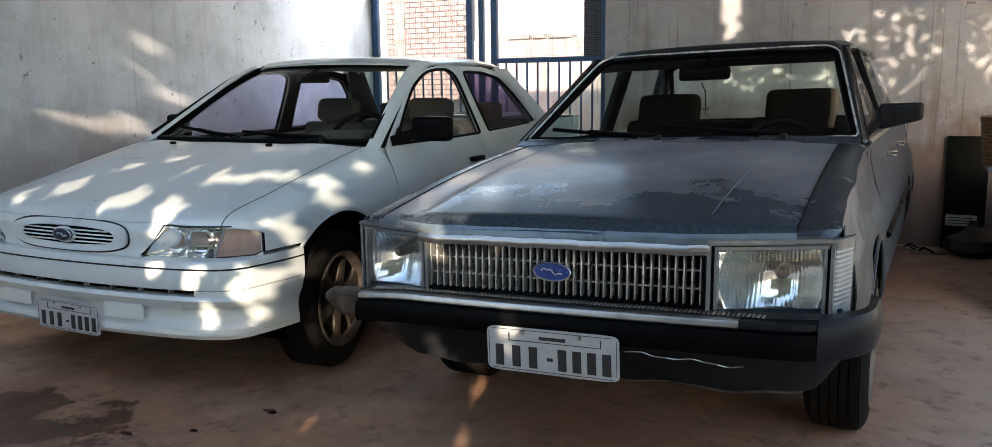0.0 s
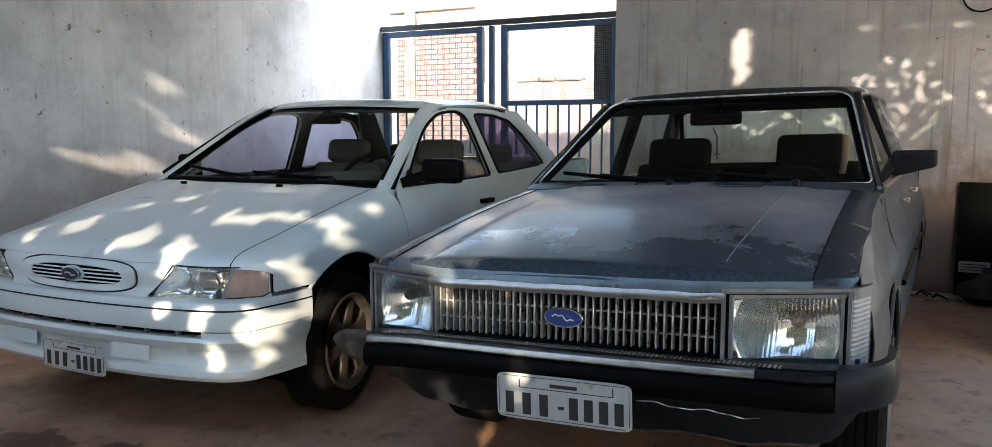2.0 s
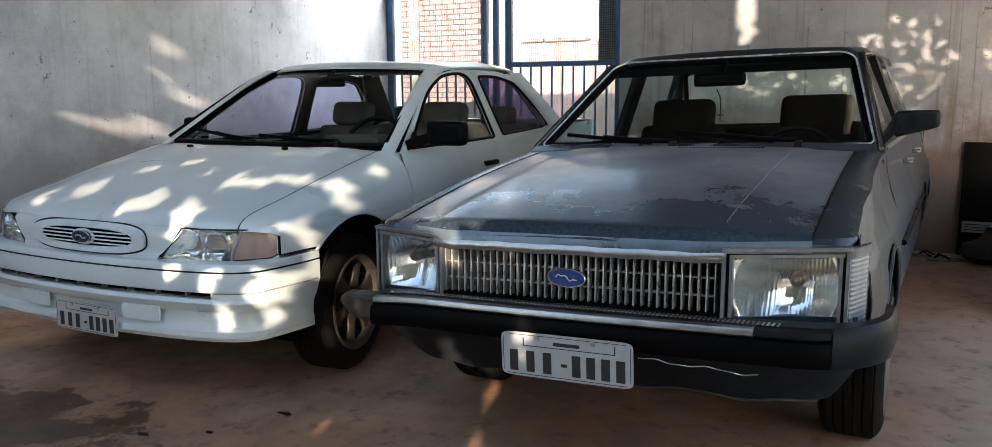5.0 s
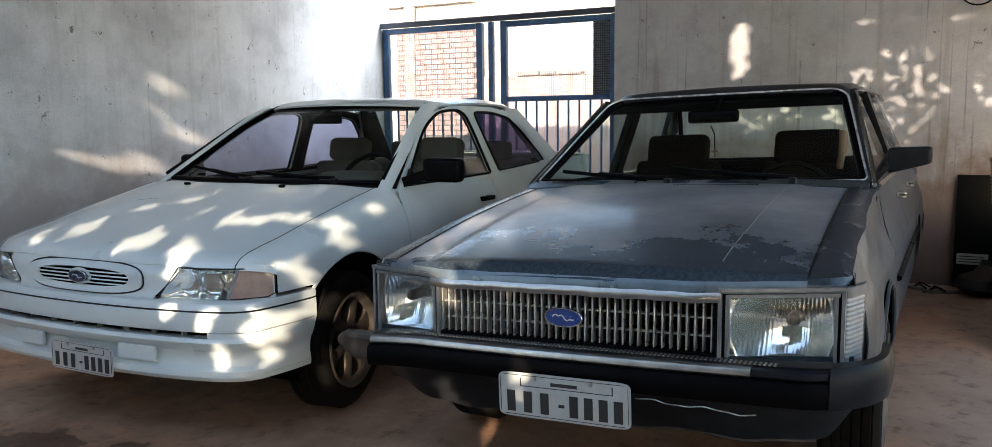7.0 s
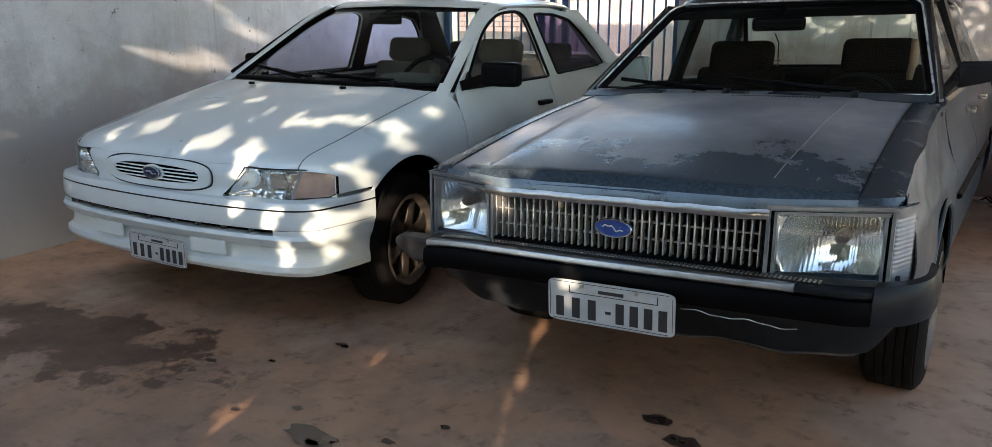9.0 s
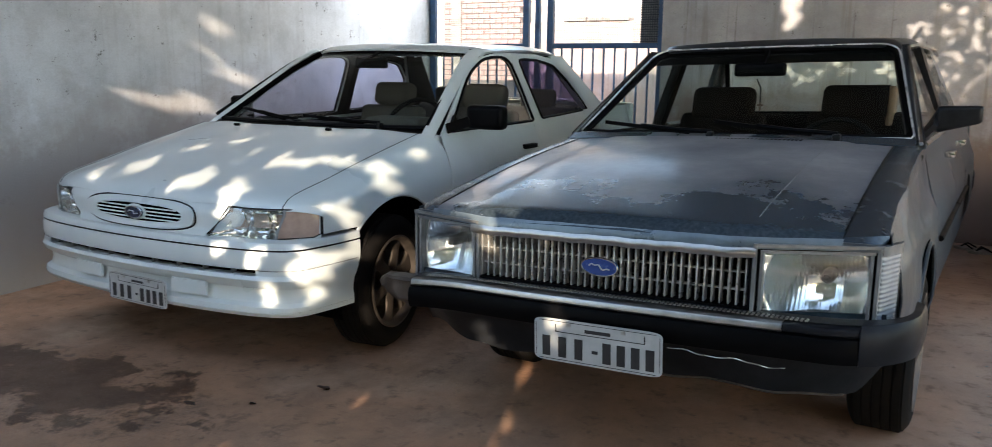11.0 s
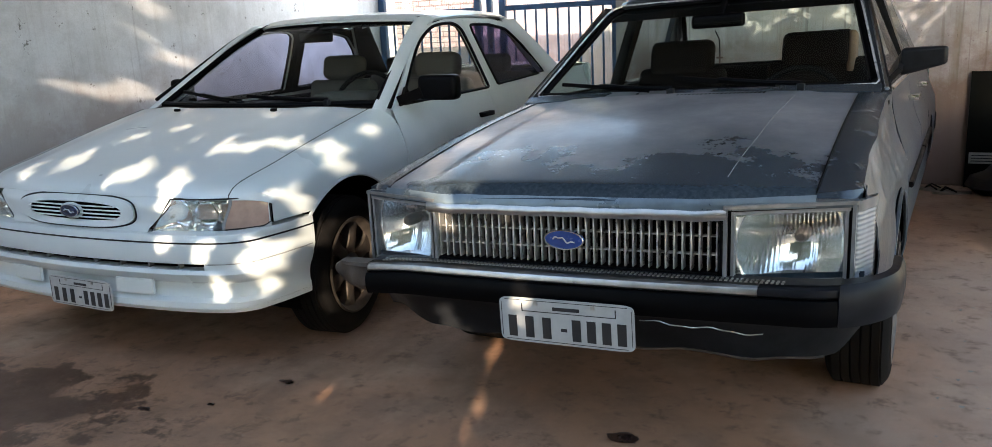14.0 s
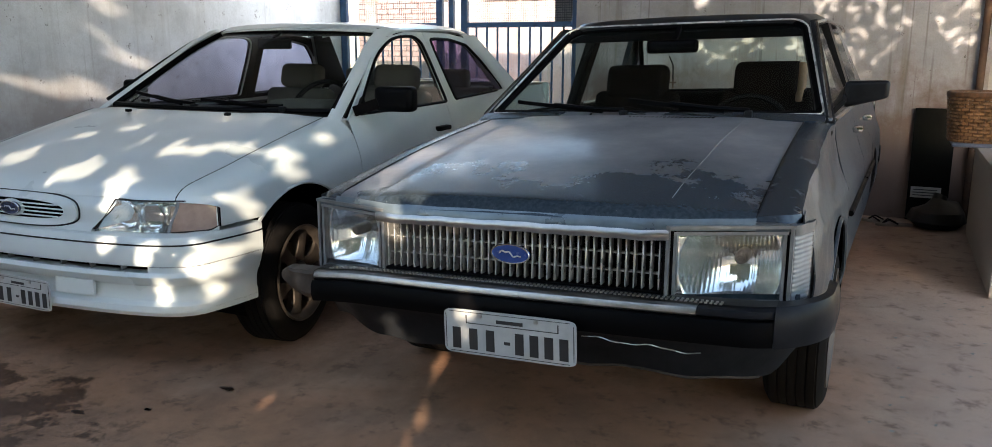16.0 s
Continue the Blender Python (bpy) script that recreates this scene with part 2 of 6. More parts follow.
def make_floor():
    """Burnt-red cement floor, worn grey, with damp dark stains and oil drops."""
    m, nd, lk, p = nodes_of("cement_floor")
    a, b, f = tex(nd, lk, 0.9, 6, 0.6), tex(nd, lk, 3.2, 9, 0.68), tex(nd, lk, 46, 8, 0.7)
    c = ramp(nd, lk, a, [(0.32, (0.36, 0.185, 0.100)), (0.50, (0.44, 0.240, 0.143)), (0.68, (0.49, 0.335, 0.230))])
    c = mixc(nd, lk, ramp(nd, lk, b, [(0.44, g(0)), (0.60, g(0.55))]), c, (0.235, 0.145, 0.098))
    streak = tex(nd, lk, 2.0, 8, 0.7, (1.0, 0.35, 1))
    c = mixc(nd, lk, ramp(nd, lk, streak, [(0.50, g(0)), (0.68, g(0.5))]), c, (0.185, 0.120, 0.085))
    c = mixc(nd, lk, ramp(nd, lk, f, [(0.58, g(0)), (0.74, g(0.35))]), c, (0.39, 0.325, 0.275))
    # greyer cement towards the bench, also paled for light from the right
    cx, sx_, gx_ = nd.new("ShaderNodeTexCoord"), nd.new("ShaderNodeSeparateXYZ"), nd.new("ShaderNodeMath")
    gx_.operation, gx_.inputs[1].default_value = "MULTIPLY_ADD", 1.6
    lk.new(cx.outputs["Object"], sx_.inputs[0])
    lk.new(tex(nd, lk, 1.4, 8, 0.68), gx_.inputs[0])
    lk.new(sx_.outputs["X"], gx_.inputs[2])
    lightened = nd.new("ShaderNodeMapRange")
    lightened.inputs["From Min"].default_value, lightened.inputs["From Max"].default_value, lightened.inputs["To Max"].default_value = 1.25, 2.1, 0.75
    lk.new(gx_.outputs[0], lightened.inputs["Value"])
    c = mixc(nd, lk, lightened.outputs[0], c, (0.53, 0.425, 0.355))
    grit = tex(nd, lk, 330, 4, 0.7)
    c = mixc(nd, lk, ramp(nd, lk, grit, [(0.38, g(0.5)), (0.52, g(0))]), c, (0.14, 0.085, 0.058))
    c = mixc(nd, lk, ramp(nd, lk, tex(nd, lk, 9, 9, 0.75), [(0.53, g(0)), (0.64, g(0.75))]), c, (0.13, 0.072, 0.046))
    # the damp patch before the white car, broken up at its rim
    co, mp, ln, ad = nd.new("ShaderNodeTexCoord"), nd.new("ShaderNodeMapping"), nd.new("ShaderNodeVectorMath"), nd.new("ShaderNodeMath")
    mp.inputs["Location"].default_value, mp.inputs["Scale"].default_value = (2.15 * 0.85, 0.42 * 1.9, 0), (0.85, 1.9, 0)
    ln.operation, ad.operation = "LENGTH", "MULTIPLY_ADD"
    lk.new(co.outputs["Object"], mp.inputs[0])
    lk.new(mp.outputs[0], ln.inputs[0])
    lk.new(tex(nd, lk, 4.5, 8, 0.66), ad.inputs[0])
    ad.inputs[1].default_value = 2.4
    lk.new(ln.outputs["Value"], ad.inputs[2])
    dm = nd.new("ShaderNodeMapRange")
    dm.inputs["From Min"].default_value, dm.inputs["From Max"].default_value, dm.inputs["To Min"].default_value, dm.inputs["To Max"].default_value = 1.62, 1.78, 0.85, 0.0
    lk.new(ad.outputs[0], dm.inputs["Value"])
    c = mixc(nd, lk, dm.outputs[0], c, (0.080, 0.040, 0.024))
    crack = tex(nd, lk, 130, 6, 0.75)
    c = mixc(nd, lk, ramp(nd, lk, crack, [(0.60, g(0)), (0.66, g(0.5))]), c, (0.50, 0.42, 0.36))
    lk.new(c, p.inputs["Base Color"])
    lk.new(ramp(nd, lk, b, [(0.3, g(0.36)), (0.7, g(0.62))]), p.inputs["Roughness"])
    bump(nd, lk, f, p, 0.35, 0.004)
    return m


M = {
    "white": make_white_paint(), "grey": make_grey_paint(), "bonnet": make_bonnet_paint(), "side": make_side_paint(), "wing_paint": make_wing_paint(),
    "wall_l": make_plaster("wall_plaster", (0.59, 0.61, 0.645), (0.32, 0.30, 0.29), 0.6),
    "wall_b": make_plaster("wall_plaster_back", (0.355, 0.36, 0.39), (0.15, 0.105, 0.085), 1.9),
    "wall_r": make_plaster("wall_plaster_pale", (0.42, 0.43, 0.44), (0.5, 0.5, 0.5), 0.4),
    "floor": make_floor(),
    "block": make_plaster("bench_plaster", (0.66, 0.655, 0.63), (0.5, 0.44, 0.37), 0.5),
    "chrome": plain("chrome", (0.66, 0.66, 0.65), 0.16, 1.0, 0.12, 30),
    "dull_chrome": plain("dull_chrome", (0.46, 0.45, 0.43), 0.34, 1.0, 0.25, 24),
    # bonnet edge colour, paler to carry the blue highlight along it
    "lip": plain("highlit_edge_paint", (0.135, 0.175, 0.205), 0.30, 0.3, 0.35, 12, 0.001),
    "dark_paint": plain("dark_weathered_paint", (0.020, 0.024, 0.030), 0.34, 0.1, 0.4, 9, 0.001, 0.2, spec=0.3),
    "cap": plain("faded_grey_plastic", (0.009, 0.0095, 0.012), 0.38, 0, 0.4, 16, 0.001, spec=0.13),
    "scuffed": plain("scuffed_bare_metal", (0.060, 0.044, 0.035), 0.5, 0.3, 0.5, 22, 0.002),
    # valance paint darkened for the shade below the bumper
    "valance": plain("shaded_valance_paint", (0.012, 0.013, 0.015), 0.36, 0.05, 0.5, 11, 0.004, spec=0.14),
    "black": plain("black_plastic", (0.0025, 0.0025, 0.003), 0.42, 0, 0.3, 20, spec=0.05),
    "rubber": plain("tyre_rubber", (0.007, 0.0062, 0.0058), 0.85, 0, 0.35, 30, 0.001, spec=0.08),
    "trim": plain("faded_black_trim", (0.010, 0.011, 0.013), 0.36, 0, 0.35, 18, spec=0.16),
    "alloy": plain("brake_dusted_alloy", (0.125, 0.105, 0.090), 0.42, 0.8, 0.3, 20),
    "steel": plain("rusty_steel_wheel", (0.105, 0.085, 0.072), 0.55, 0.6, 0.35, 20),
    # near-black colour that paints the shade inside recesses and under the cars
    "deep_shade": plain("cavity_shade", (0.002, 0.002, 0.002), 0.95, 0, 0.2, 10, spec=0.03),
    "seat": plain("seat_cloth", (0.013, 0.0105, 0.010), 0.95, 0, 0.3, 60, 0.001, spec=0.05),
    "seat_tan": plain("tan_seat_trim", (0.23, 0.14, 0.09), 0.8, 0, 0.2, 60),
    "seat_grey": plain("grey_seat_cloth", (0.10, 0.10, 0.088), 0.95, 0, 0.25, 60, 0.001),
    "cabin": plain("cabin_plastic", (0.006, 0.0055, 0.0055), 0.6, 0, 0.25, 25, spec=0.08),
    "lining": plain("cabin_lining", (0.22, 0.215, 0.20), 0.9, 0, 0.12, 30),
    "blue": plain("blue_gate_paint", (0.018, 0.075, 0.19), 0.45, 0, 0.3, 16, 0.0006),
    "mesh": plain("dark_wire_mesh", (0.06, 0.06, 0.065), 0.55, 0.5, 0.2, 30),
    "dark_steel": plain("dark_painted_steel", (0.022, 0.03, 0.05), 0.5, 0.1, 0.3, 16),
    "bezel": plain("grey_lamp_bezel", (0.20, 0.205, 0.21), 0.35, 0.25, 0.3, 22),
    "slat": plain("bright_grille_slat", (0.44, 0.43, 0.41), 0.3, 0.45, 0.2, 30),
    "badge": plain("blue_enamel", (0.012, 0.045, 0.21), 0.22, 0, 0.1, 60, 0, 0.5),
    "badge_dark": plain("dark_blue_enamel", (0.012, 0.020, 0.065), 0.25, 0, 0.1, 60, 0, 0.5),
    "reflector": plain("lamp_reflector", (0.88, 0.90, 0.91), 0.11, 0.90, 0.06, 20),
    "lens": glass("lamp_glass", (0.90, 0.93, 0.93), 0.10, rough=0.05),
    "lens_clear": plain("ribbed_clear_lens", (0.25, 0.27, 0.29), 0.14, 0, 0.1, 40, 0, 0.6),
    "amber": plain("faded_amber_lens", (0.36, 0.255, 0.215), 0.16, 0, 0.15, 30, 0, 0.7),
    "pane": glass("clear_glass", (0.80, 0.85, 0.83)),
    "screen_green": glass("green_windscreen_glass", (0.92, 1.0, 0.965), 0.022),
    "tinted": glass("purple_film_glass", (0.17, 0.14, 0.27)),
    "film": glass("lavender_film_glass", (0.70, 0.68, 0.93)),
    "plate": plain("number_plate_enamel", (0.44, 0.455, 0.455), 0.4, 0.1, 0.12, 22),
    "ink": plain("plate_ink", (0.018, 0.018, 0.02), 0.5, 0, 0.2, 30),
    "brick": plain("red_brick", (0.36, 0.20, 0.18), 0.9, 0, 0.35, 18, 0.003),
    "mortar": plain("mortar", (0.50, 0.46, 0.42), 0.95, 0, 0.15, 20, 0.003),
    "wicker": plain("wicker", (0.23, 0.115, 0.05), 0.6, 0, 0.4, 40, 0.001),
    "wicker_dark": plain("wicker_dark", (0.14, 0.065, 0.03), 0.65, 0, 0.4, 40),
    "clay": plain("terracotta", (0.20, 0.075, 0.05), 0.7, 0, 0.25, 16, 0.001),
    "tray": plain("blue_grey_tray", (0.12, 0.14, 0.20), 0.4, 0.3, 0.2, 20),
    "can": plain("red_can", (0.36, 0.02, 0.035), 0.3, 0.4, 0.15, 20),
    "board": plain("black_board", (0.003, 0.0035, 0.003), 0.5, 0, 0.5, 9, spec=0.08),
    "paper": plain("grey_paper", (0.30, 0.30, 0.28), 0.8, 0, 0.2, 20),
    "bag": plain("lump_black", (0.004, 0.004, 0.004), 0.45, 0, 0.3, 14),
    "shoe": plain("worn_pale_sandal", (0.26, 0.23, 0.20), 0.8, 0, 0.3, 20),
    "roof": plain("fibre_cement_roof", (0.27, 0.26, 0.245), 0.9, 0, 0.2, 6, 0.003),
    "stain": plain("damp_floor_stain", (0.055, 0.030, 0.022), 0.30, 0, 0.3, 10),
    "leaf": plain("leaf_green", (0.055, 0.095, 0.028), 0.5, 0, 0.4, 8),
    "bark": plain("bark", (0.13, 0.095, 0.07), 0.95, 0, 0.35, 12, 0.01),
    "house": make_plaster("lime_house_wall", (0.66, 0.65, 0.64), (0.4, 0.36, 0.33), 1.7),
    "old_wall": make_plaster("flaking_whitewash", (0.42, 0.36, 0.365), (0.30, 0.22, 0.20), 2.2),
    "street_brick": plain("weathered_street_brick", (0.37, 0.255, 0.265), 0.9, 0, 0.35, 9, 0.003),
    "street_mortar": plain("dark_street_joint", (0.13, 0.12, 0.13), 0.95, 0, 0.3, 9, 0.003),
    "concrete": plain("stained_concrete", (0.30, 0.29, 0.295), 0.9, 0, 0.4, 4, 0.003),
    "bright_trim": plain("polished_window_trim", (0.62, 0.62, 0.61), 0.28, 0.35, 0.15, 20),
    "soil": plain("trodden_soil", (0.20, 0.155, 0.125), 0.95, 0, 0.25, 3, 0.01),
    "rust": plain("rusted_pipe", (0.085, 0.05, 0.035), 0.8, 0.2, 0.3, 20),
}


# ---------------------------------------------------------------- building blocks
WARP = [None]        # a lean given to the parts of the sagging car


def part(name, bm, material, parent=None, label="", smooth=True, thick=0.0, at=None):
    if WARP[0]:
        for v in bm.verts:
            v.co = WARP[0](v.co)
    if thick:
        bmesh.ops.recalc_face_normals(bm, faces=bm.faces)
        bmesh.ops.solidify(bm, geom=bm.faces[:], thickness=thick)
    bmesh.ops.recalc_face_normals(bm, faces=bm.faces)
    me = bpy.data.meshes.new(name)
    bm.to_mesh(me)
    bm.free()
    me.materials.append(M[material] if isinstance(material, str) else material)
    if smooth:
        me.shade_smooth()
        me.set_sharp_from_angle(angle=radians(38))
    ob = new(name, me)
    if parent is not None:
        ob.parent = parent
    if at is not None:
        ob.matrix_basis = at
    if label:
        ob["label"] = label
    return ob


def thing(name, label, category, m=None, group="", kind=""):
    ob = new(name)
    if m is not None:
        ob.matrix_basis = m
    return tagged(ob, label, category, group, kind)


def grid(f, nu, nv, bm=None):
    """A sheet of quads through f(u, v), u and v from 0 to 1."""
    bm = bm or bmesh.new()
    vs = [[bm.verts.new(f(i / nu, j / nv)) for j in range(nv + 1)] for i in range(nu + 1)]
    for i in range(nu):
        for j in range(nv):
            bm.faces.new((vs[i][j], vs[i + 1][j], vs[i + 1][j + 1], vs[i][j + 1]))
    return bm


def box(x0, x1, y0, y1, z0, z1, bev=0.0, seg=2, bm=None):
    bm = bm or bmesh.new()
    r = bmesh.ops.create_cube(bm, size=1.0, matrix=Matrix.Translation(((x0 + x1) / 2, (y0 + y1) / 2, (z0 + z1) / 2)) @ Matrix.Diagonal((x1 - x0, y1 - y0, z1 - z0, 1)))
    if bev:
        es = list({e for v in r["verts"] for e in v.link_edges})
        bmesh.ops.bevel(bm, geom=es, offset=bev, segments=seg, profile=0.6, affect="EDGES")
    return bm


def bar(a, b, w, d, side=(1, 0, 0), bm=None):
    """A straight bar from a to b, w wide along side and d deep."""
    bm = bm or bmesh.new()
    a, b = Vector(a), Vector(b)
    t = (b - a).normalized()
    s = Vector(side)
    s = (s - t * s.dot(t)).normalized()
    n = t.cross(s)
    c = [(-1, -1), (1, -1), (1, 1), (-1, 1)]
    ra = [bm.verts.new(a + s * (i * w / 2) + n * (j * d / 2)) for i, j in c]
    rb = [bm.verts.new(b + s * (i * w / 2) + n * (j * d / 2)) for i, j in c]
    bm.faces.new(ra[::-1])
    bm.faces.new(rb)
    for k in range(4):
        bm.faces.new((ra[k], ra[(k + 1) % 4], rb[(k + 1) % 4], rb[k]))
    return bm


def tube(pts, r, seg=8, bm=None, closed=False):
    bm = bm or bmesh.new()
    pts = [Vector(p) for p in pts]
    n = len(pts)
    rings, up = [], None
    for i, p in enumerate(pts):
        t = (pts[(i + 1) % n] - pts[i - 1]) if closed else (pts[min(i + 1, n - 1)] - pts[max(i - 1, 0)])
        t.normalize()
        if up is None:
            up = t.orthogonal().normalized()
        up = (up - t * up.dot(t)).normalized()
        s = t.cross(up)
        rr = r(i / max(1, n - 1)) if callable(r) else r
        rings.append([bm.verts.new(p + (up * math.cos(2 * math.pi * k / seg) + s * math.sin(2 * math.pi * k / seg)) * rr) for k in range(seg)])
    for i in range(n if closed else n - 1):
        a, b = rings[i], rings[(i + 1) % n]
        for k in range(seg):
            bm.faces.new((a[k], a[(k + 1) % seg], b[(k + 1) % seg], b[k]))
    if not closed:
        bm.faces.new(rings[0][::-1])
        bm.faces.new(rings[-1])
    return bm


def lathe(prof, seg=48, axis="x", bm=None):
    """Turns a profile of (radius, along) round an axis."""
    bm = bm or bmesh.new()
    rings = []
    for k in range(seg):
        a = 2 * math.pi * k / seg
        c, s = math.cos(a), math.sin(a)
        rings.append([bm.verts.new((h, r * c, r * s) if axis == "x" else (r * c, r * s, h)) for r, h in prof])
    for k in range(seg):
        a, b = rings[k], rings[(k + 1) % seg]
        for j in range(len(prof) - 1):
            bm.faces.new((a[j], a[j + 1], b[j + 1], b[j]))
    return bm


def ring_panel(outer, inner, f):
    """A flat frame between two outlines with as many points each, laid on the surface f(y, z)."""
    bm = bmesh.new()
    o = [bm.verts.new(f(*p)) for p in outer]
    i = [bm.verts.new(f(*p)) for p in inner]
    n = len(o)
    for k in range(n):
        bm.faces.new((o[k], o[(k + 1) % n], i[(k + 1) % n], i[k]))
    return bm


def fan(pts):
    bm = bmesh.new()
    vs = [bm.verts.new(p) for p in pts]
    bm.faces.new(vs)
    bmesh.ops.triangulate(bm, faces=bm.faces[:])
    return bm


def ease(a, b, x):
    t = min(1, max(0, (x - a) / (b - a)))
    return t * t * (3 - 2 * t)


def lerp(a, b, t):
    return a + (b - a) * t


def ellipse(cx, cz, rx, rz, n=32, p=2.0):
    out = []
    for k in range(n):
        a = 2 * math.pi * k / n
        c, s = math.cos(a), math.sin(a)
        out.append((cx + rx * math.copysign(abs(c) ** (2 / p), c), cz + rz * math.copysign(abs(s) ** (2 / p), s)))
    return out


# ---------------------------------------------------------------- the setting
WY = 4.75                                   # the back wall's face
GX0, GX1 = -3.97, -1.54                     # the gate's opening

ground = part("ground", grid(lambda u, v: (-400 + 800 * u, -400 + 800 * v, -0.06), 4, 4), "soil")
tagged(ground, "reddish trodden soil and street beyond the garage", "ground", kind="structure")
floor = part("floor", box(-3.7, 2.9, -6.0, 4.95, -0.12, 0.0), "floor", smooth=False)
tagged(floor, "worn burnt-red cement garage floor with damp dark stains", "floor", kind="structure")


def wall_slab(name, a, b, z1, thick, material, label, z0=0.0):
    """An upright slab from a to b in plan; its face is on the right-hand side of that way, its origin at a."""
    a, b = Vector((*a, 0)), Vector((*b, 0))
    d = b - a
    ln = d.length
    bm = grid(lambda u, v: (u * ln, 0.0035 * noise.noise((u * ln * 1.3, v * 3, a.x)), z0 + (z1 - z0) * v), int(ln * 8), int((z1 - z0) * 8))
    grid(lambda u, v: (u * ln, thick, z0 + (z1 - z0) * v), 1, 1, bm)
    for q in (((0, 0, z1), (ln, 0, z1), (ln, thick, z1), (0, thick, z1)), ((0, 0, z0), (0, thick, z0), (0, thick, z1), (0, 0, z1)), ((ln, 0, z0), (ln, thick, z0), (ln, thick, z1), (ln, 0, z1))):
        bm.faces.new([bm.verts.new(p) for p in q])
    ob = part(name, bm, material, smooth=False)
    ob.matrix_basis = Matrix.Translation(a) @ Matrix.Rotation(math.atan2(d.y, d.x), 4, "Z")
    return tagged(ob, label, "wall", kind="structure")


wall_slab("wall_west", (-3.25, -4.0), (-3.99, 4.95), 2.92, 0.16, "wall_l", "grey-white limewashed plaster wall, grimy towards the floor")
wall_slab("wall_north", (GX1, WY), (1.53, WY), 2.9, 0.16, "wall_b", "grey plaster wall with dark rain runs and dappled sunlight")
wall_slab("wall_north_east", (1.53, WY + 0.02), (1.98, WY + 0.05), 2.9, 0.16, "wall_r", "pale plaster wall strip beside the brick pier")
pipe = part("drain_pipe", tube([(1.475, WY - 0.030, 0.0), (1.476, WY - 0.032, 1.6), (1.474, WY - 0.030, 2.85)], 0.026, 10), "rust")
tagged(pipe, "rust-brown drain pipe in the wall corner", "pipe")

# unseen roof over the parking place, on purlins, sized to cut the sky light
def corrugated(u, v):
    return (-4.1 + 7.05 * u, -1.1 + 6.02 * v, 3.672 - 0.722 * v + 0.022 * math.sin(u * 7.05 / 0.177 * 2 * math.pi))
roof = part("ceiling", grid(corrugated, 260, 2), "roof", thick=0.006)
tagged(roof, "unseen grey corrugated fibre-cement roof sheets that cut the sky light", "ceiling", kind="structure")
for k in range(6):
    b = part("trim", box(-3.9, 2.9, -0.4 + k * 1.0, -0.32 + k * 1.0, 3.47 - 0.12 * k, 3.55 - 0.12 * k, 0.004), "bark", smooth=False)
    tagged(b, "dark timber purlin under the unseen roof", "beam", kind="structure")

# ---- blue steel gate
gate = thing("gate", "blue painted steel gate with mesh panels above upright bars", "gate", pose(0, WY + 0.06, 0), kind="")
def post(x0, x1, z0, z1, name="post", mat="blue"):
    return part(name, box(x0, x1, -0.022, 0.022, z0, z1, 0.004), mat, gate, smooth=False)
RT, RB = 1.466, 1.420
for x0, x1 in ((GX0, -3.900), (-2.912, -2.852), (-2.786, -2.736), (-2.660, -2.598), (-1.592, GX1)):
    post(x0, x1, 0.04, 2.152)
part("top_rail", box(GX0, -1.04, -0.026, 0.020, 2.154, 2.204, 0.004), "dark_steel", gate, "dark top rail running on along the wall", smooth=False).location.y = -0.03
for x0, x1 in ((-3.898, -2.914), (-2.596, -1.594)):
    for z0, z1 in ((RB, RT), (0.06, 0.12)):
        post(x0, x1, z0, z1, "rail")
    post(x0, x1, 2.098, 2.150, "rail")
    n = 9
    for k in range(1, n + 1):
        x = lerp(x0, x1, k / (n + 0.6)) - 0.02
        part("bar", tube([(x, 0, 0.12), (x, 0, RB)], 0.010, 8), "blue", gate)
    bm = bmesh.new()
    for x in np.arange(x0 + 0.01, x1, 0.0205):
        bar((x, 0, RT), (x, 0, 2.152), 0.0016, 0.0016, (1, 0, 0), bm)
    for z in np.arange(RT + 0.012, 2.15, 0.0205):
        bar((x0, 0.002, z), (x1, 0.002, z), 0.0016, 0.0016, (0, 0, 1), bm)
    part("wire_mesh", bm, "mesh", gate, "square wire mesh panel", smooth=False)
bm = bmesh.new()
for x in np.arange(-1.752, -1.6, 0.0205):
    bar((x, -0.003, RT), (x, -0.003, 2.152), 0.006, 0.002, (1, 0, 0), bm)
for z in np.arange(RT + 0.012, 2.15, 0.0205):
    bar((-1.758, -0.005, z), (-1.594, -0.005, z), 0.006, 0.002, (0, 0, 1), bm)
part("mesh_strip", bm, "dark_steel", gate, "doubled mesh beside the lock", smooth=False)
part("back_plate", box(-1.758, -1.594, 0.012, 0.018, RT, 2.152), "bezel", gate, smooth=False)

# ---- the far side of the street
FY = 11.5
far = wall_slab("wall_street", (-16.0, FY), (4.0, FY), 4.6, 0.3, "house", "sunlit pale wall across the street", -0.06)
roofline = part("trim", box(-10.0, -6.6, FY - 0.12, FY + 0.3, 3.4, 3.52, 0.01), "mortar", smooth=False)
tagged(roofline, "projecting concrete ledge on the wall across the street", "ledge", kind="structure")
brickwork = part("wall_brick", box(-8.26, -6.42, FY - 0.10, FY - 0.004, -0.06, 3.00), "street_mortar", smooth=False)
tagged(brickwork, "bare red brick pier with pale mortar across the street", "wall", kind="structure")

column = part("trim", box(-8.06, -7.84, FY - 0.16, FY - 0.102, -0.06, 3.39, 0.01), "concrete", smooth=False)
tagged(column, "stained concrete post against the brick pier", "post", kind="structure")

low = wall_slab("wall_low", (-6.40, FY - 0.30), (-3.6, FY - 0.30), 2.02, 0.2, "old_wall", "low whitewashed wall with flaking paint across the street", -0.06)
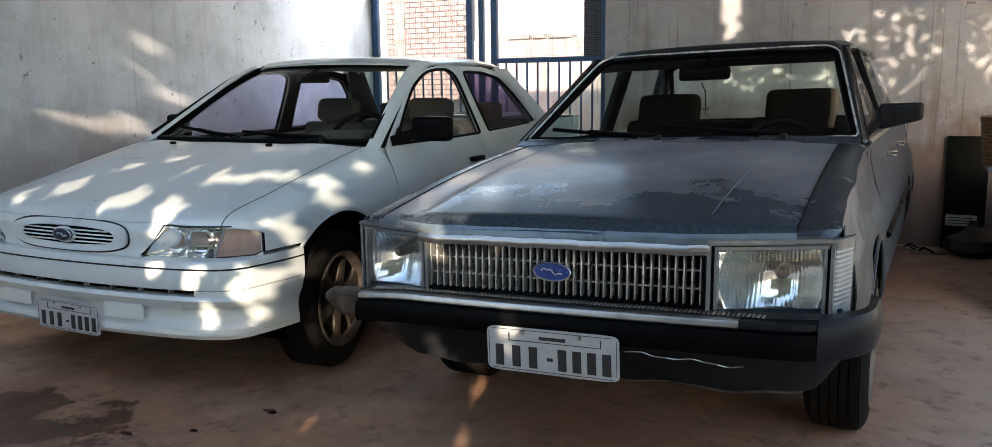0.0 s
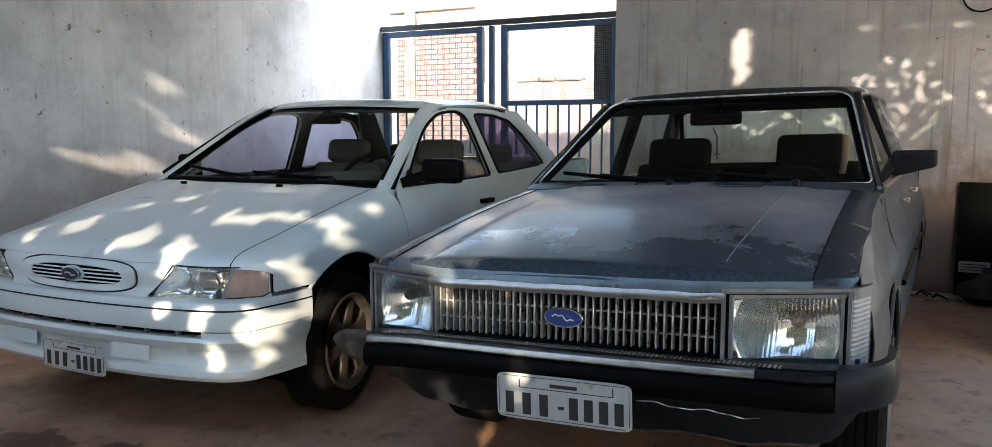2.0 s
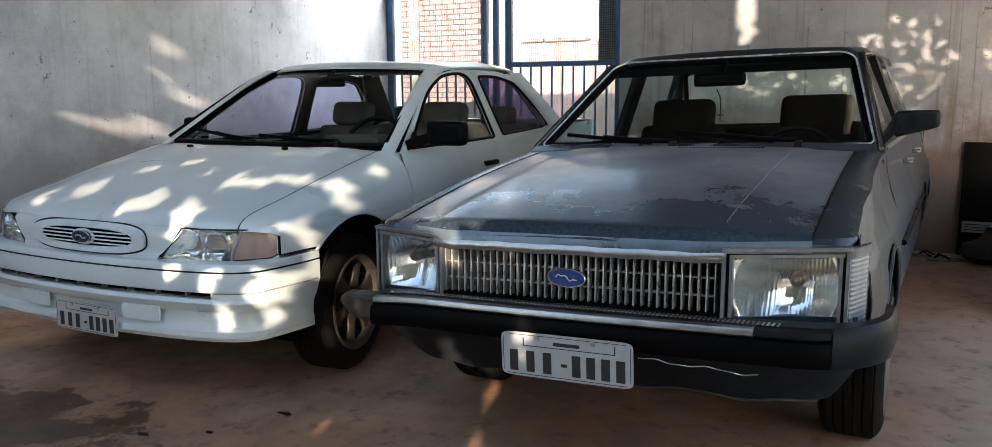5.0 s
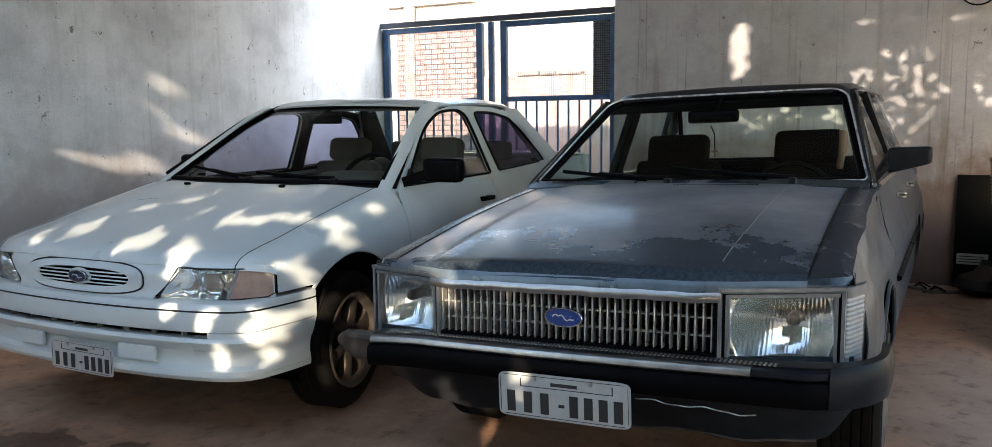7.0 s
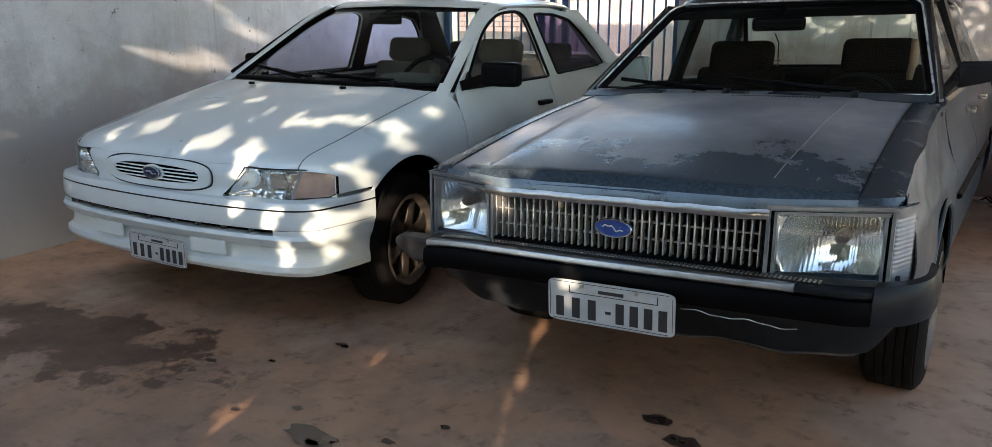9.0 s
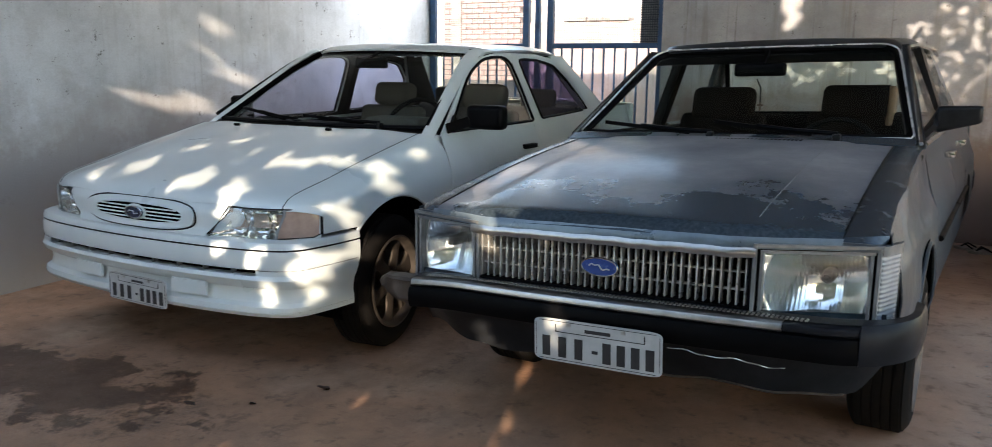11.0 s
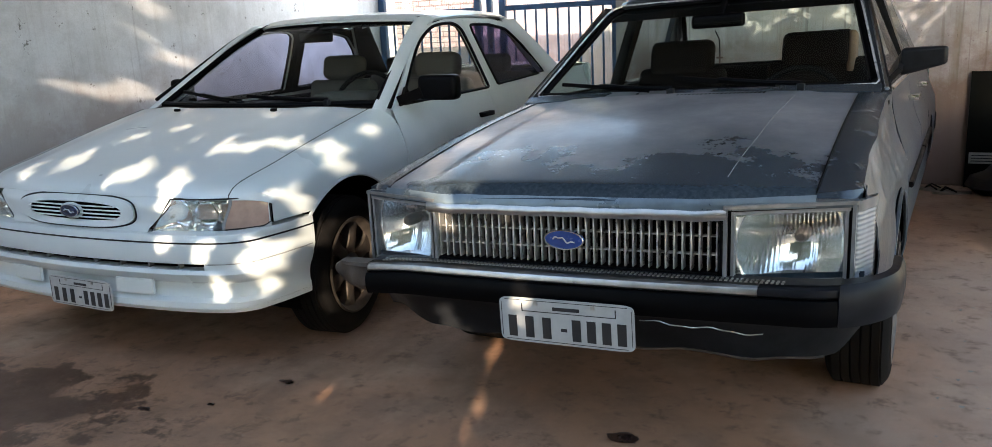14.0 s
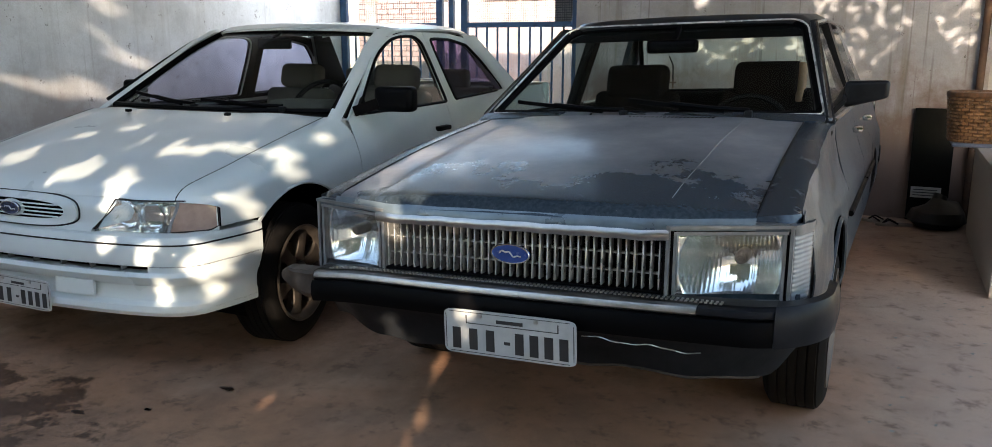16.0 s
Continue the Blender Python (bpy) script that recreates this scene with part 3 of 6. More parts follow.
for x0, x1, z0 in ((-5.62, -5.20, 2.024), (-5.16, -4.90, 2.024), (-4.84, -4.42, 2.024)):
    slab = part("trim", box(x0, x1, FY - 0.36, FY - 0.08, z0, z0 + 0.055 + 0.02 * (x0 < -5), 0.012), "concrete", smooth=False)
    tagged(slab, "broken grey coping slab on the low wall", "coping", kind="structure")

# ---- brick pier beside the bench
pier = part("wall_east", box(1.99, 3.0, 4.36, WY + 0.2, 0, 3.2), "mortar", smooth=False)
tagged(pier, "red brick pier with recessed mortar joints", "wall", kind="structure")


# ---- unseen tree added behind the camera, its crown breaking the low sun into spots
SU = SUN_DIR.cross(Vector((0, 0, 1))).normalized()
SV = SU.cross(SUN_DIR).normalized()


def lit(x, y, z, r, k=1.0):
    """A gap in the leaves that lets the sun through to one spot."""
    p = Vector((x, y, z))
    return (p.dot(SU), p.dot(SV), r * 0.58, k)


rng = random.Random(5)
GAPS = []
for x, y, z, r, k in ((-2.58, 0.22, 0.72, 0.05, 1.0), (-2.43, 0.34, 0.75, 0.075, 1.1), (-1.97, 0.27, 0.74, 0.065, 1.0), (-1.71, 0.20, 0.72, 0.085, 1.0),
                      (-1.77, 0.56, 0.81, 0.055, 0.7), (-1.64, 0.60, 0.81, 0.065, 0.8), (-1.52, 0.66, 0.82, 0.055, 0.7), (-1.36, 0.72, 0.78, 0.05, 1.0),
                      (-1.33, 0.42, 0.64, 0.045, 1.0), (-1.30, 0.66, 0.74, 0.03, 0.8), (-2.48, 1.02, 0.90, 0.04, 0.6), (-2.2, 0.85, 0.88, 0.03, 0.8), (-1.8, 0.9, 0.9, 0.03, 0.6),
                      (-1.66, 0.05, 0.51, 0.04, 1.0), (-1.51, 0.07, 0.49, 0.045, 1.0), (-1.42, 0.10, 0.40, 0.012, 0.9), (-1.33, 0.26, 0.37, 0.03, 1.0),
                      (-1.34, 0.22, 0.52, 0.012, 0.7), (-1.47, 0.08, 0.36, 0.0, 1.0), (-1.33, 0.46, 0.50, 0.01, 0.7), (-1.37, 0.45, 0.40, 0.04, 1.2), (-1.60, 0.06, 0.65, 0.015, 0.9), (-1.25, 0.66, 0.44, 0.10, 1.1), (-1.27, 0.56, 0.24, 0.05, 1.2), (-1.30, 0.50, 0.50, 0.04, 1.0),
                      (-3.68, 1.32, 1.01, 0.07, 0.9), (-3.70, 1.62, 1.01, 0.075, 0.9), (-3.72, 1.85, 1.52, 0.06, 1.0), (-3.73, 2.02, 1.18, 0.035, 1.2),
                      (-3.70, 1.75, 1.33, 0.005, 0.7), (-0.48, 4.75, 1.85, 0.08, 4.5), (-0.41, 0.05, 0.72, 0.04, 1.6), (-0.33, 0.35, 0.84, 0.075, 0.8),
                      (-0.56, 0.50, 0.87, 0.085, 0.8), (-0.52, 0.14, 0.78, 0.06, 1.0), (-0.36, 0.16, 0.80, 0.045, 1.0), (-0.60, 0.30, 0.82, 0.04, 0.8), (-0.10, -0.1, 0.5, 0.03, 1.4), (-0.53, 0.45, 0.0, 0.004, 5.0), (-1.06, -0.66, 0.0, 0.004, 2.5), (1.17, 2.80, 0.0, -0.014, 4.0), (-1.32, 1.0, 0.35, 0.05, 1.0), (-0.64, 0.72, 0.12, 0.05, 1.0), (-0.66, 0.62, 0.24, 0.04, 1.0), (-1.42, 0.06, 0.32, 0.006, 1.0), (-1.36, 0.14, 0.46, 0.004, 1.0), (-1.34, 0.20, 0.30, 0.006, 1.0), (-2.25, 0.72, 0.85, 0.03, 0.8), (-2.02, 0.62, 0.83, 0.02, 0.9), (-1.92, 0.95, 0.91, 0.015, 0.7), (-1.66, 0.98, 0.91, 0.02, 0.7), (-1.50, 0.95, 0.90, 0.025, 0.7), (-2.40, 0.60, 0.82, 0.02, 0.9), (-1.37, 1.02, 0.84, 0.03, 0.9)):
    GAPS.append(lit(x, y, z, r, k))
def tree(base, height, lean, seed, name, label):
    t = thing(name, label, "tree", pose(*base))
    r = random.Random(seed)
    top = Vector((lean[0], lean[1], height))
    pts = [Vector((0, 0, -0.1)).lerp(top, k / 9) + Vector((0.12 * math.sin(k * 1.3), 0.1 * math.cos(k * 1.7), 0)) for k in range(10)]
    part("trunk", tube(pts, lambda s: 0.26 * (1 - 0.75 * s), 12), "bark", t)
    for k in range(7):
        a = r.uniform(0, 6.28)
        s = pts[4 + k % 5]
        e = s + Vector((math.cos(a) * r.uniform(1.5, 2.8), math.sin(a) * r.uniform(1.0, 2.0), r.uniform(0.4, 1.6)))
        part("limb", tube([s, s.lerp(e, 0.5) + Vector((0, 0, 0.2)), e], lambda q: 0.07 * (1 - 0.8 * q), 8), "bark", t)
    return t


def leaf(vs, fs, c, size, r):
    d = Vector((r.gauss(0, 1), r.gauss(0, 1), r.gauss(0, 0.5))).normalized()
    n = Vector((r.gauss(0, 0.35), r.gauss(0, 0.35), r.gauss(0, 0.35))) + SUN_DIR
    d = (d - n * (d.dot(n) / n.dot(n))).normalized()
    s = d.cross(n).normalized()
    i = len(vs)
    vs += [c - d * size, c - s * size * 0.62 + d * 0.1 * size, c + d * size, c + s * size * 0.62 + d * 0.1 * size]
    fs.append((i, i + 1, i + 2, i + 3))


dapple_tree = tree((2.9, -5.6, 0), 3.4, (-0.6, 0.2), 3, "tree", "broad leafy tree added unseen in the yard to dapple the sun")
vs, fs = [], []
base = Vector(dapple_tree.location)
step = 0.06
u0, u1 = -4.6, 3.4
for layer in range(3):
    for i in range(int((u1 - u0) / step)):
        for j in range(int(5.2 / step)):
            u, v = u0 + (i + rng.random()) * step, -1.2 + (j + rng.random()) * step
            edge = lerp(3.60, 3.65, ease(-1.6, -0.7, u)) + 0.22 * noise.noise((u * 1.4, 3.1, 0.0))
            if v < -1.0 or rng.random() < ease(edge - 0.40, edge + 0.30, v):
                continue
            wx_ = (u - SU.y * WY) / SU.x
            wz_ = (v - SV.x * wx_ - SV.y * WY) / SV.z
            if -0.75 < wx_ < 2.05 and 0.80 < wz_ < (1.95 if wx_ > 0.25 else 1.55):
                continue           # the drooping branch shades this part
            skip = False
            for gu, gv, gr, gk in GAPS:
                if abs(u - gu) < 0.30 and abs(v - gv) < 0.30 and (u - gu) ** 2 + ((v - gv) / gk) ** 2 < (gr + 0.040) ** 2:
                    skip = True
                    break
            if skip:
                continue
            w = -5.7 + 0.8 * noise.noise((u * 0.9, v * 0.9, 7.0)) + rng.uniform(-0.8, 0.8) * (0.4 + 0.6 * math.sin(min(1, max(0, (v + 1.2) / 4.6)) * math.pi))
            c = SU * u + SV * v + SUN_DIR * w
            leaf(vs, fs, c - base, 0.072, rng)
# an unseen branch added under the eave: small leaves, thinned to dapple the wall behind the grey car
SPARSE = ((0.66, 1.45, 0.36, 0.30), (0.62, 1.14, 0.26, 0.16), (1.33, 1.44, 0.17, 0.28), (1.80, 1.30, 0.15, 0.34), (1.82, 1.78, 0.10, 0.10), (-0.28, 1.28, 0.32, 0.14), (0.22, 1.27, 0.08, 0.12), (-0.45, 1.16, 0.10, 0.06), (0.78, 0.86, 0.14, 0.08), (1.36, 1.78, 0.07, 0.10))
for i in range(int(2.8 / 0.034)):
    for j in range(int(1.15 / 0.034)):
        for layer in range(4):
            x, z = -0.75 + (i + rng.random()) * 0.034, 0.80 + (j + rng.random()) * 0.034
            if x < 0.25 and z > 1.55:
                continue
            m = max(1 - ((x - a) / b) ** 2 - ((z - h) / d) ** 2 for a, h, b, d in SPARSE)
            m = ease(-0.15, 0.30, m + 0.35 * noise.noise((x * 6, z * 6, 3.0)))
            k = noise.noise((x * 18, z * 18, 9.0))
            if rng.random() < lerp(0.9, 0.08 + 0.75 * ease(-0.14, 0.16, k), m):
                c = Vector((x, WY, z)) - SUN_DIR * (6.75 + rng.uniform(-0.25, 0.25))
                leaf(vs, fs, c - base, rng.uniform(0.026, 0.044), rng)
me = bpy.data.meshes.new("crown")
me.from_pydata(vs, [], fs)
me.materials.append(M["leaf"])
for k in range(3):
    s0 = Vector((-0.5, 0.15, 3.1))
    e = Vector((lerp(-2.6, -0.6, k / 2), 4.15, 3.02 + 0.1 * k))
    part("limb", tube([s0, s0.lerp(e, 0.5) + Vector((0, 0, 0.25)), e], lambda q: 0.045 * (1 - 0.85 * q), 8), "bark", dapple_tree)
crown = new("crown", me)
crown.parent = dapple_tree
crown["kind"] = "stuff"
yard = wall_slab("wall_south", (8.0, -16.0), (-9.0, -16.0), 3.0, 0.2, "house", "pale yard wall behind the trees", -0.06)
# ---------------------------------------------------------------- wheels
def wheel(car, x, y, out, r=0.29, w=0.18, alloy=True):
    """A wheel on its own axle; out is +1 where its outer face looks to +x."""
    t = new("wheel")
    t.parent = car
    t.matrix_basis = pose(x, y, r - 0.004, 0, 0, 0 if out > 0 else 180)
    h = w / 2
    prof = [(0.205, -h + 0.01), (0.24, -h), (r - 0.03, -h + 0.006), (r - 0.006, -h + 0.022)]
    for k in range(5):     # tread blocks between four grooves
        a = lerp(-h + 0.026, h - 0.026, k / 5)
        b = lerp(-h + 0.026, h - 0.026, (k + 1) / 5)
        prof += [(r, a + 0.003), (r, b - 0.003), (r - 0.007, b - 0.002), (r - 0.007, b + 0.002)]
    prof += [(r - 0.006, h - 0.022), (r - 0.03, h - 0.006), (0.24, h), (0.205, h - 0.01)]
    part("tyre", lathe(prof, 64), "rubber", t)
    rim = [(0.204, -h + 0.012), (0.19, -h + 0.02), (0.185, h - 0.05), (0.196, h - 0.012), (0.208, h - 0.006), (0.210, h + 0.001), (0.202, h + 0.003), (0.19, h - 0.012), (0.178, h - 0.03)]
    if alloy:
        part("rim", lathe(rim, 48), "alloy", t)
        bm = bmesh.new()
        for k in range(6):
            a = 2 * math.pi * k / 6 + 0.3
            d, s = Vector((0, math.cos(a), math.sin(a))), Vector((0, -math.sin(a), math.cos(a)))
            n = 7
            top, bot = [], []
            for q in range(n):
                rr = lerp(0.04, 0.192, q / (n - 1))
                wd = 0.027 + 0.034 * (abs(q - 2.8) / 3.2) ** 2.2
                dep = h - 0.022 + 0.012 * math.sin(q / (n - 1) * 3.0)
                top.append([bm.verts.new(d * rr + s * sgn * wd + Vector((dep - 0.010 * abs(sgn), 0, 0))) for sgn in (-1, -0.5, 0.5, 1)])
                bot.append([bm.verts.new(d * rr + s * sgn * wd + Vector((dep - 0.045, 0, 0))) for sgn in (-1, 1)])
            for q in range(n - 1):
                for j in range(3):
                    bm.faces.new((top[q][j], top[q][j + 1], top[q + 1][j + 1], top[q + 1][j]))
                bm.faces.new((top[q][0], top[q + 1][0], bot[q + 1][0], bot[q][0]))
                bm.faces.new((top[q][3], bot[q][1], bot[q + 1][1], top[q + 1][3]))
        part("spokes", bm, "alloy", t)
        part("hub_cap", lathe([(0.0, h - 0.004), (0.03, h - 0.006), (0.05, h - 0.016), (0.055, h - 0.06)], 24), "alloy", t)
        part("brake_disc", lathe([(0.0, h - 0.085), (0.125, h - 0.085), (0.125, h - 0.10), (0.0, h - 0.10)], 32), "steel", t)
    else:
        part("rim", lathe(rim + [(0.16, h - 0.04), (0.12, h - 0.02), (0.07, h - 0.022), (0.05, h - 0.006), (0.0, h)], 48), "steel", t)
    part("hub_shadow", lathe([(0.0, -h + 0.02), (0.19, -h + 0.02), (0.19, -h + 0.03), (0.0, -h + 0.03)], 24), "deep_shade", t)
    return t


def number_plate(car, y, x, z, tilt, chars, label):
    """An enamel plate; the number and town are plain bars."""
    bm = bmesh.new()
    f = bm.faces.new([bm.verts.new((px, 0.002, pz)) for px, pz in ellipse(0, 0, 0.2, 0.065, 48, 12.0)])
    r = bmesh.ops.extrude_face_region(bm, geom=[f])
    bmesh.ops.translate(bm, vec=(0, -0.004, 0), verts=[v for v in r["geom"] if isinstance(v, bmesh.types.BMVert)])
    p = part("number_plate", bm, "plate", car, label)
    p.matrix_basis = pose(x, y, z, *tilt)
    bm = bmesh.new()
    for x0, x1, z0, z1 in ((-0.182, 0.182, 0.0575, 0.0590), (-0.182, 0.182, -0.0590, -0.0575), (-0.194, -0.1925, -0.050, 0.050), (0.1925, 0.194, -0.050, 0.050), (-0.13, 0.15, 0.026, 0.028), (-0.13, -0.127, 0.028, 0.05), (0.147, 0.15, 0.028, 0.05)):
        box(x0, x1, -0.0034, -0.0022, z0, z1, bm=bm)
    part("plate_border", bm, "ink", p, smooth=False)
    for k in range(chars):
        if k == 3:
            part("hyphen_bar", box(-0.012, 0.006, -0.0036, -0.0022, -0.025, -0.016), "ink", p, smooth=False)
        cx = lerp(-0.160, -0.055, k / 2) if k < 3 else lerp(0.034, 0.165, (k - 3) / 3)
        part("character_bar", box(cx - 0.013, cx + 0.013, -0.0036, -0.0022, -0.050, 0.012, 0.0005), "ink", p, smooth=False)
    part("town_bar", box(-0.035, 0.045, -0.0036, -0.0022, 0.034, 0.044), "ink", p, smooth=False)
    for sx in (-0.085, 0.085):
        part("bolt", box(sx - 0.006, sx + 0.006, -0.008, -0.0022, 0.046, 0.058, 0.002), "dull_chrome", p)
    return p


def seat(car, x, y, z, w, cloth, name="front_seat", head=True, trim=None):
    s = part(name, box(x - w / 2, x + w / 2, y, y + 0.50, z - 0.16, z + 0.02, 0.05, 4), cloth, car)
    bm = box(x - w / 2, x + w / 2, -0.06, 0.06, 0.0, 0.52, 0.05, 4)
    bmesh.ops.transform(bm, matrix=pose(0, y + 0.52, z - 0.02, -14), verts=bm.verts)
    part("backrest", bm, cloth, s)
    if head:
        bm = box(x - 0.175, x + 0.175, -0.055, 0.055, 0.47, 0.665, 0.050, 4)
        bmesh.ops.transform(bm, matrix=pose(0, y + 0.52, z - 0.02, -12), verts=bm.verts)
        part("headrest", bm, cloth, s)
        if trim:
            bm = box(x + 0.145, x + 0.188, -0.05, 0.06, 0.44, 0.655, 0.02, 3)
            bmesh.ops.transform(bm, matrix=pose(0, y + 0.52, z - 0.02, -12), verts=bm.verts)
            part("side_bolster", bm, trim, s, "tan bolster")
    return s


def steering_wheel(car, x, y, z, r=0.18):
    pts = [(r * math.cos(a), 0, r * math.sin(a)) for a in np.linspace(0, 2 * math.pi, 33)[:-1]]
    bm = tube(pts, 0.013, 8, closed=True)
    for a in (0.2, math.pi - 0.2, -math.pi / 2):
        bar((0, 0.02, 0), (r * math.cos(a), 0, r * math.sin(a)), 0.03, 0.012, (0, 1, 0), bm)
    box(-0.06, 0.06, -0.01, 0.06, -0.05, 0.05, 0.02, 2, bm)
    bmesh.ops.transform(bm, matrix=pose(x, y, z, -28), verts=bm.verts)
    return part("steering_wheel", bm, "cabin", car)


def wiper(car, a, b, name="wiper"):
    """An arm from its pivot a to the blade's middle, with a blade that lies along the glass towards b."""
    a, b = Vector(a), Vector(b)
    w = part(name, tube([a, a + Vector((0, 0.0, 0.018)), a.lerp(b, 0.3) + Vector((0, -0.02, 0.012)), a.lerp(b, 0.62) + Vector((0, -0.022, 0.012))], 0.009, 6), "black", car)
    part("blade", bar(a.lerp(b, 0.18) + Vector((0, -0.012, 0.004)), b + Vector((0, -0.012, 0.006)), 0.010, 0.016, (0, 1, 0)), "black", w)
    part("pivot", box(a.x - 0.014, a.x + 0.014, a.y - 0.016, a.y + 0.016, a.z - 0.012, a.z + 0.016, 0.006, 2), "trim", w)
    return w


def side_panel(name, car, sx, y0, y1, zt, zb, fx, mat, n=24, rows=12, thick=0.004):
    """A body side from y0 to y1 between the lines zt(y) and zb(y), bulged by fx(y, z); sx is the side."""
    def f(u, v):
        y = lerp(y0, y1, u)
        z = lerp(zb(y), zt(y), v)
        return (sx * fx(y, z), y, z)
    return part(name, grid(f, n, rows), mat, car, thick=thick)


def arch(y, axle, r, cz, low):
    d = abs(y - axle)
    return max(low, cz + math.sqrt(r * r - d * d)) if d < r else low


# ---------------------------------------------------------------- the grey saloon
def grey_lean(p):
    """Sagging springs on one side, and a bumper end pushed down."""
    x, y, z = p
    z2 = z + 0.030 * x
    if y < 0.25 and z < 0.66:
        z2 -= 0.022 * ease(-0.45, -0.86, x)
    return Vector((x + 0.020 * y, y, z2))


grey = thing("sedan_car", "worn blue-grey boxy saloon with faded bonnet paint, parked on cement", "car")
WARP[0] = grey_lean


def nose_y(x):
    return 0.35 * max(0.0, abs(x) - 0.45)


def hood_g(u, v):
    s = 2 * u - 1
    hw = lerp(0.650, 0.632, v)
    x = s * hw
    y = lerp(-0.015 + 0.335 * max(0, abs(x) - 0.40), 1.165 - 0.02 * s * s, v)
    z = lerp(0.803, 0.967, v) + 0.018 * math.sin(v * math.pi) + 0.016 * (1 - s * s)
    z -= 0.030 * (1 - min(1, v / 0.035)) ** 2
    z += 0.010 * (ease(0.50, 0.47, abs(x)) - 1) * 0.6
    return (x, y, z)


hood = part("bonnet", grid(hood_g, 60, 48), "bonnet", grey, "bonnet with chalky worn paint and bare dark patches", thick=0.004)
part("bonnet_lip", grid(lambda u, v: (lambda x: (x, -0.0195 + 0.335 * max(0, abs(x) - 0.40) + 0.010 * v * v + 0.0015 * noise.noise((x * 7, v, 0)), lerp(0.766, 0.797, v) + 0.0015 * noise.noise((x * 11, 3, 0))))(lerp(-0.655, 0.655, u)), 60, 5), "lip", hood, "bonnet edge coloured pale blue-grey for its highlight", thick=0.004)
part("chrome_strip", grid(lambda u, v: (lerp(-0.450, 0.452, u), -0.026 + 0.335 * max(0, abs(lerp(-0.450, 0.452, u)) - 0.40) - 0.006 * math.sin(v * 3.14), lerp(0.742, 0.770, v) + 0.0016 * math.sin(u * 19) * math.sin(u * 43)), 60, 6), "dull_chrome", hood, "dented chrome strip", thick=0.003)
for u, sx in ((0.0, -1), (1.0, 1)):
    part("shut_line", tube([Vector(hood_g(u, v)) + Vector((sx * 0.0015, 0, 0.0005)) for v in np.linspace(0.01, 1, 24)], 0.0030, 5), "black", hood)
bm = bmesh.new()
for k in range(22):
    box(-0.02 + k * 0.0155, -0.012 + k * 0.0155, 1.115, 1.158, 0.973, 0.980, 0.001, 1, bm)
part("air_intake", bm, "black", hood, "black louvred intake")
part("scuttle", grid(lambda u, v: (lerp(-0.70, 0.70, u), lerp(1.160, 1.235, v), 0.963 + 0.020 * v + 0.012 * (1 - (2 * u - 1) ** 2)), 20, 3), "grey", grey, thick=0.004)


def gx(y, z):
    """Half-width of the grey body."""
    w = 0.803 - 0.075 * ease(0.60, 0.95, z) - 0.04 * ease(0.42, 0.20, z)
    w -= 0.010 * ease(0.55, 0.10, y) ** 2
    w -= 0.10 * ease(3.9, 4.42, y) ** 2
    return w + 0.006 * math.exp(-((z - 0.70) / 0.03) ** 2)


def dented(y, z):
    """The wing's half-width, beaten about by old knocks."""
    return gx(y, z) + 0.009 * noise.noise((y * 4.0, z * 7.0, 2.0)) + 0.005 * noise.noise((y * 10.0, z * 13.0, 7.0)) * ease(0.205, 0.35, y)


def belt(y):
    if y >= 1.28:
        return 0.957 + 0.005 * math.sin(y - 1.28)
    v = min(1.0, max(0.0, (y - 0.07) / 1.10))           # level with the bonnet's edge
    return lerp(0.789, 0.957, v) + 0.017 * math.sin(v * math.pi)


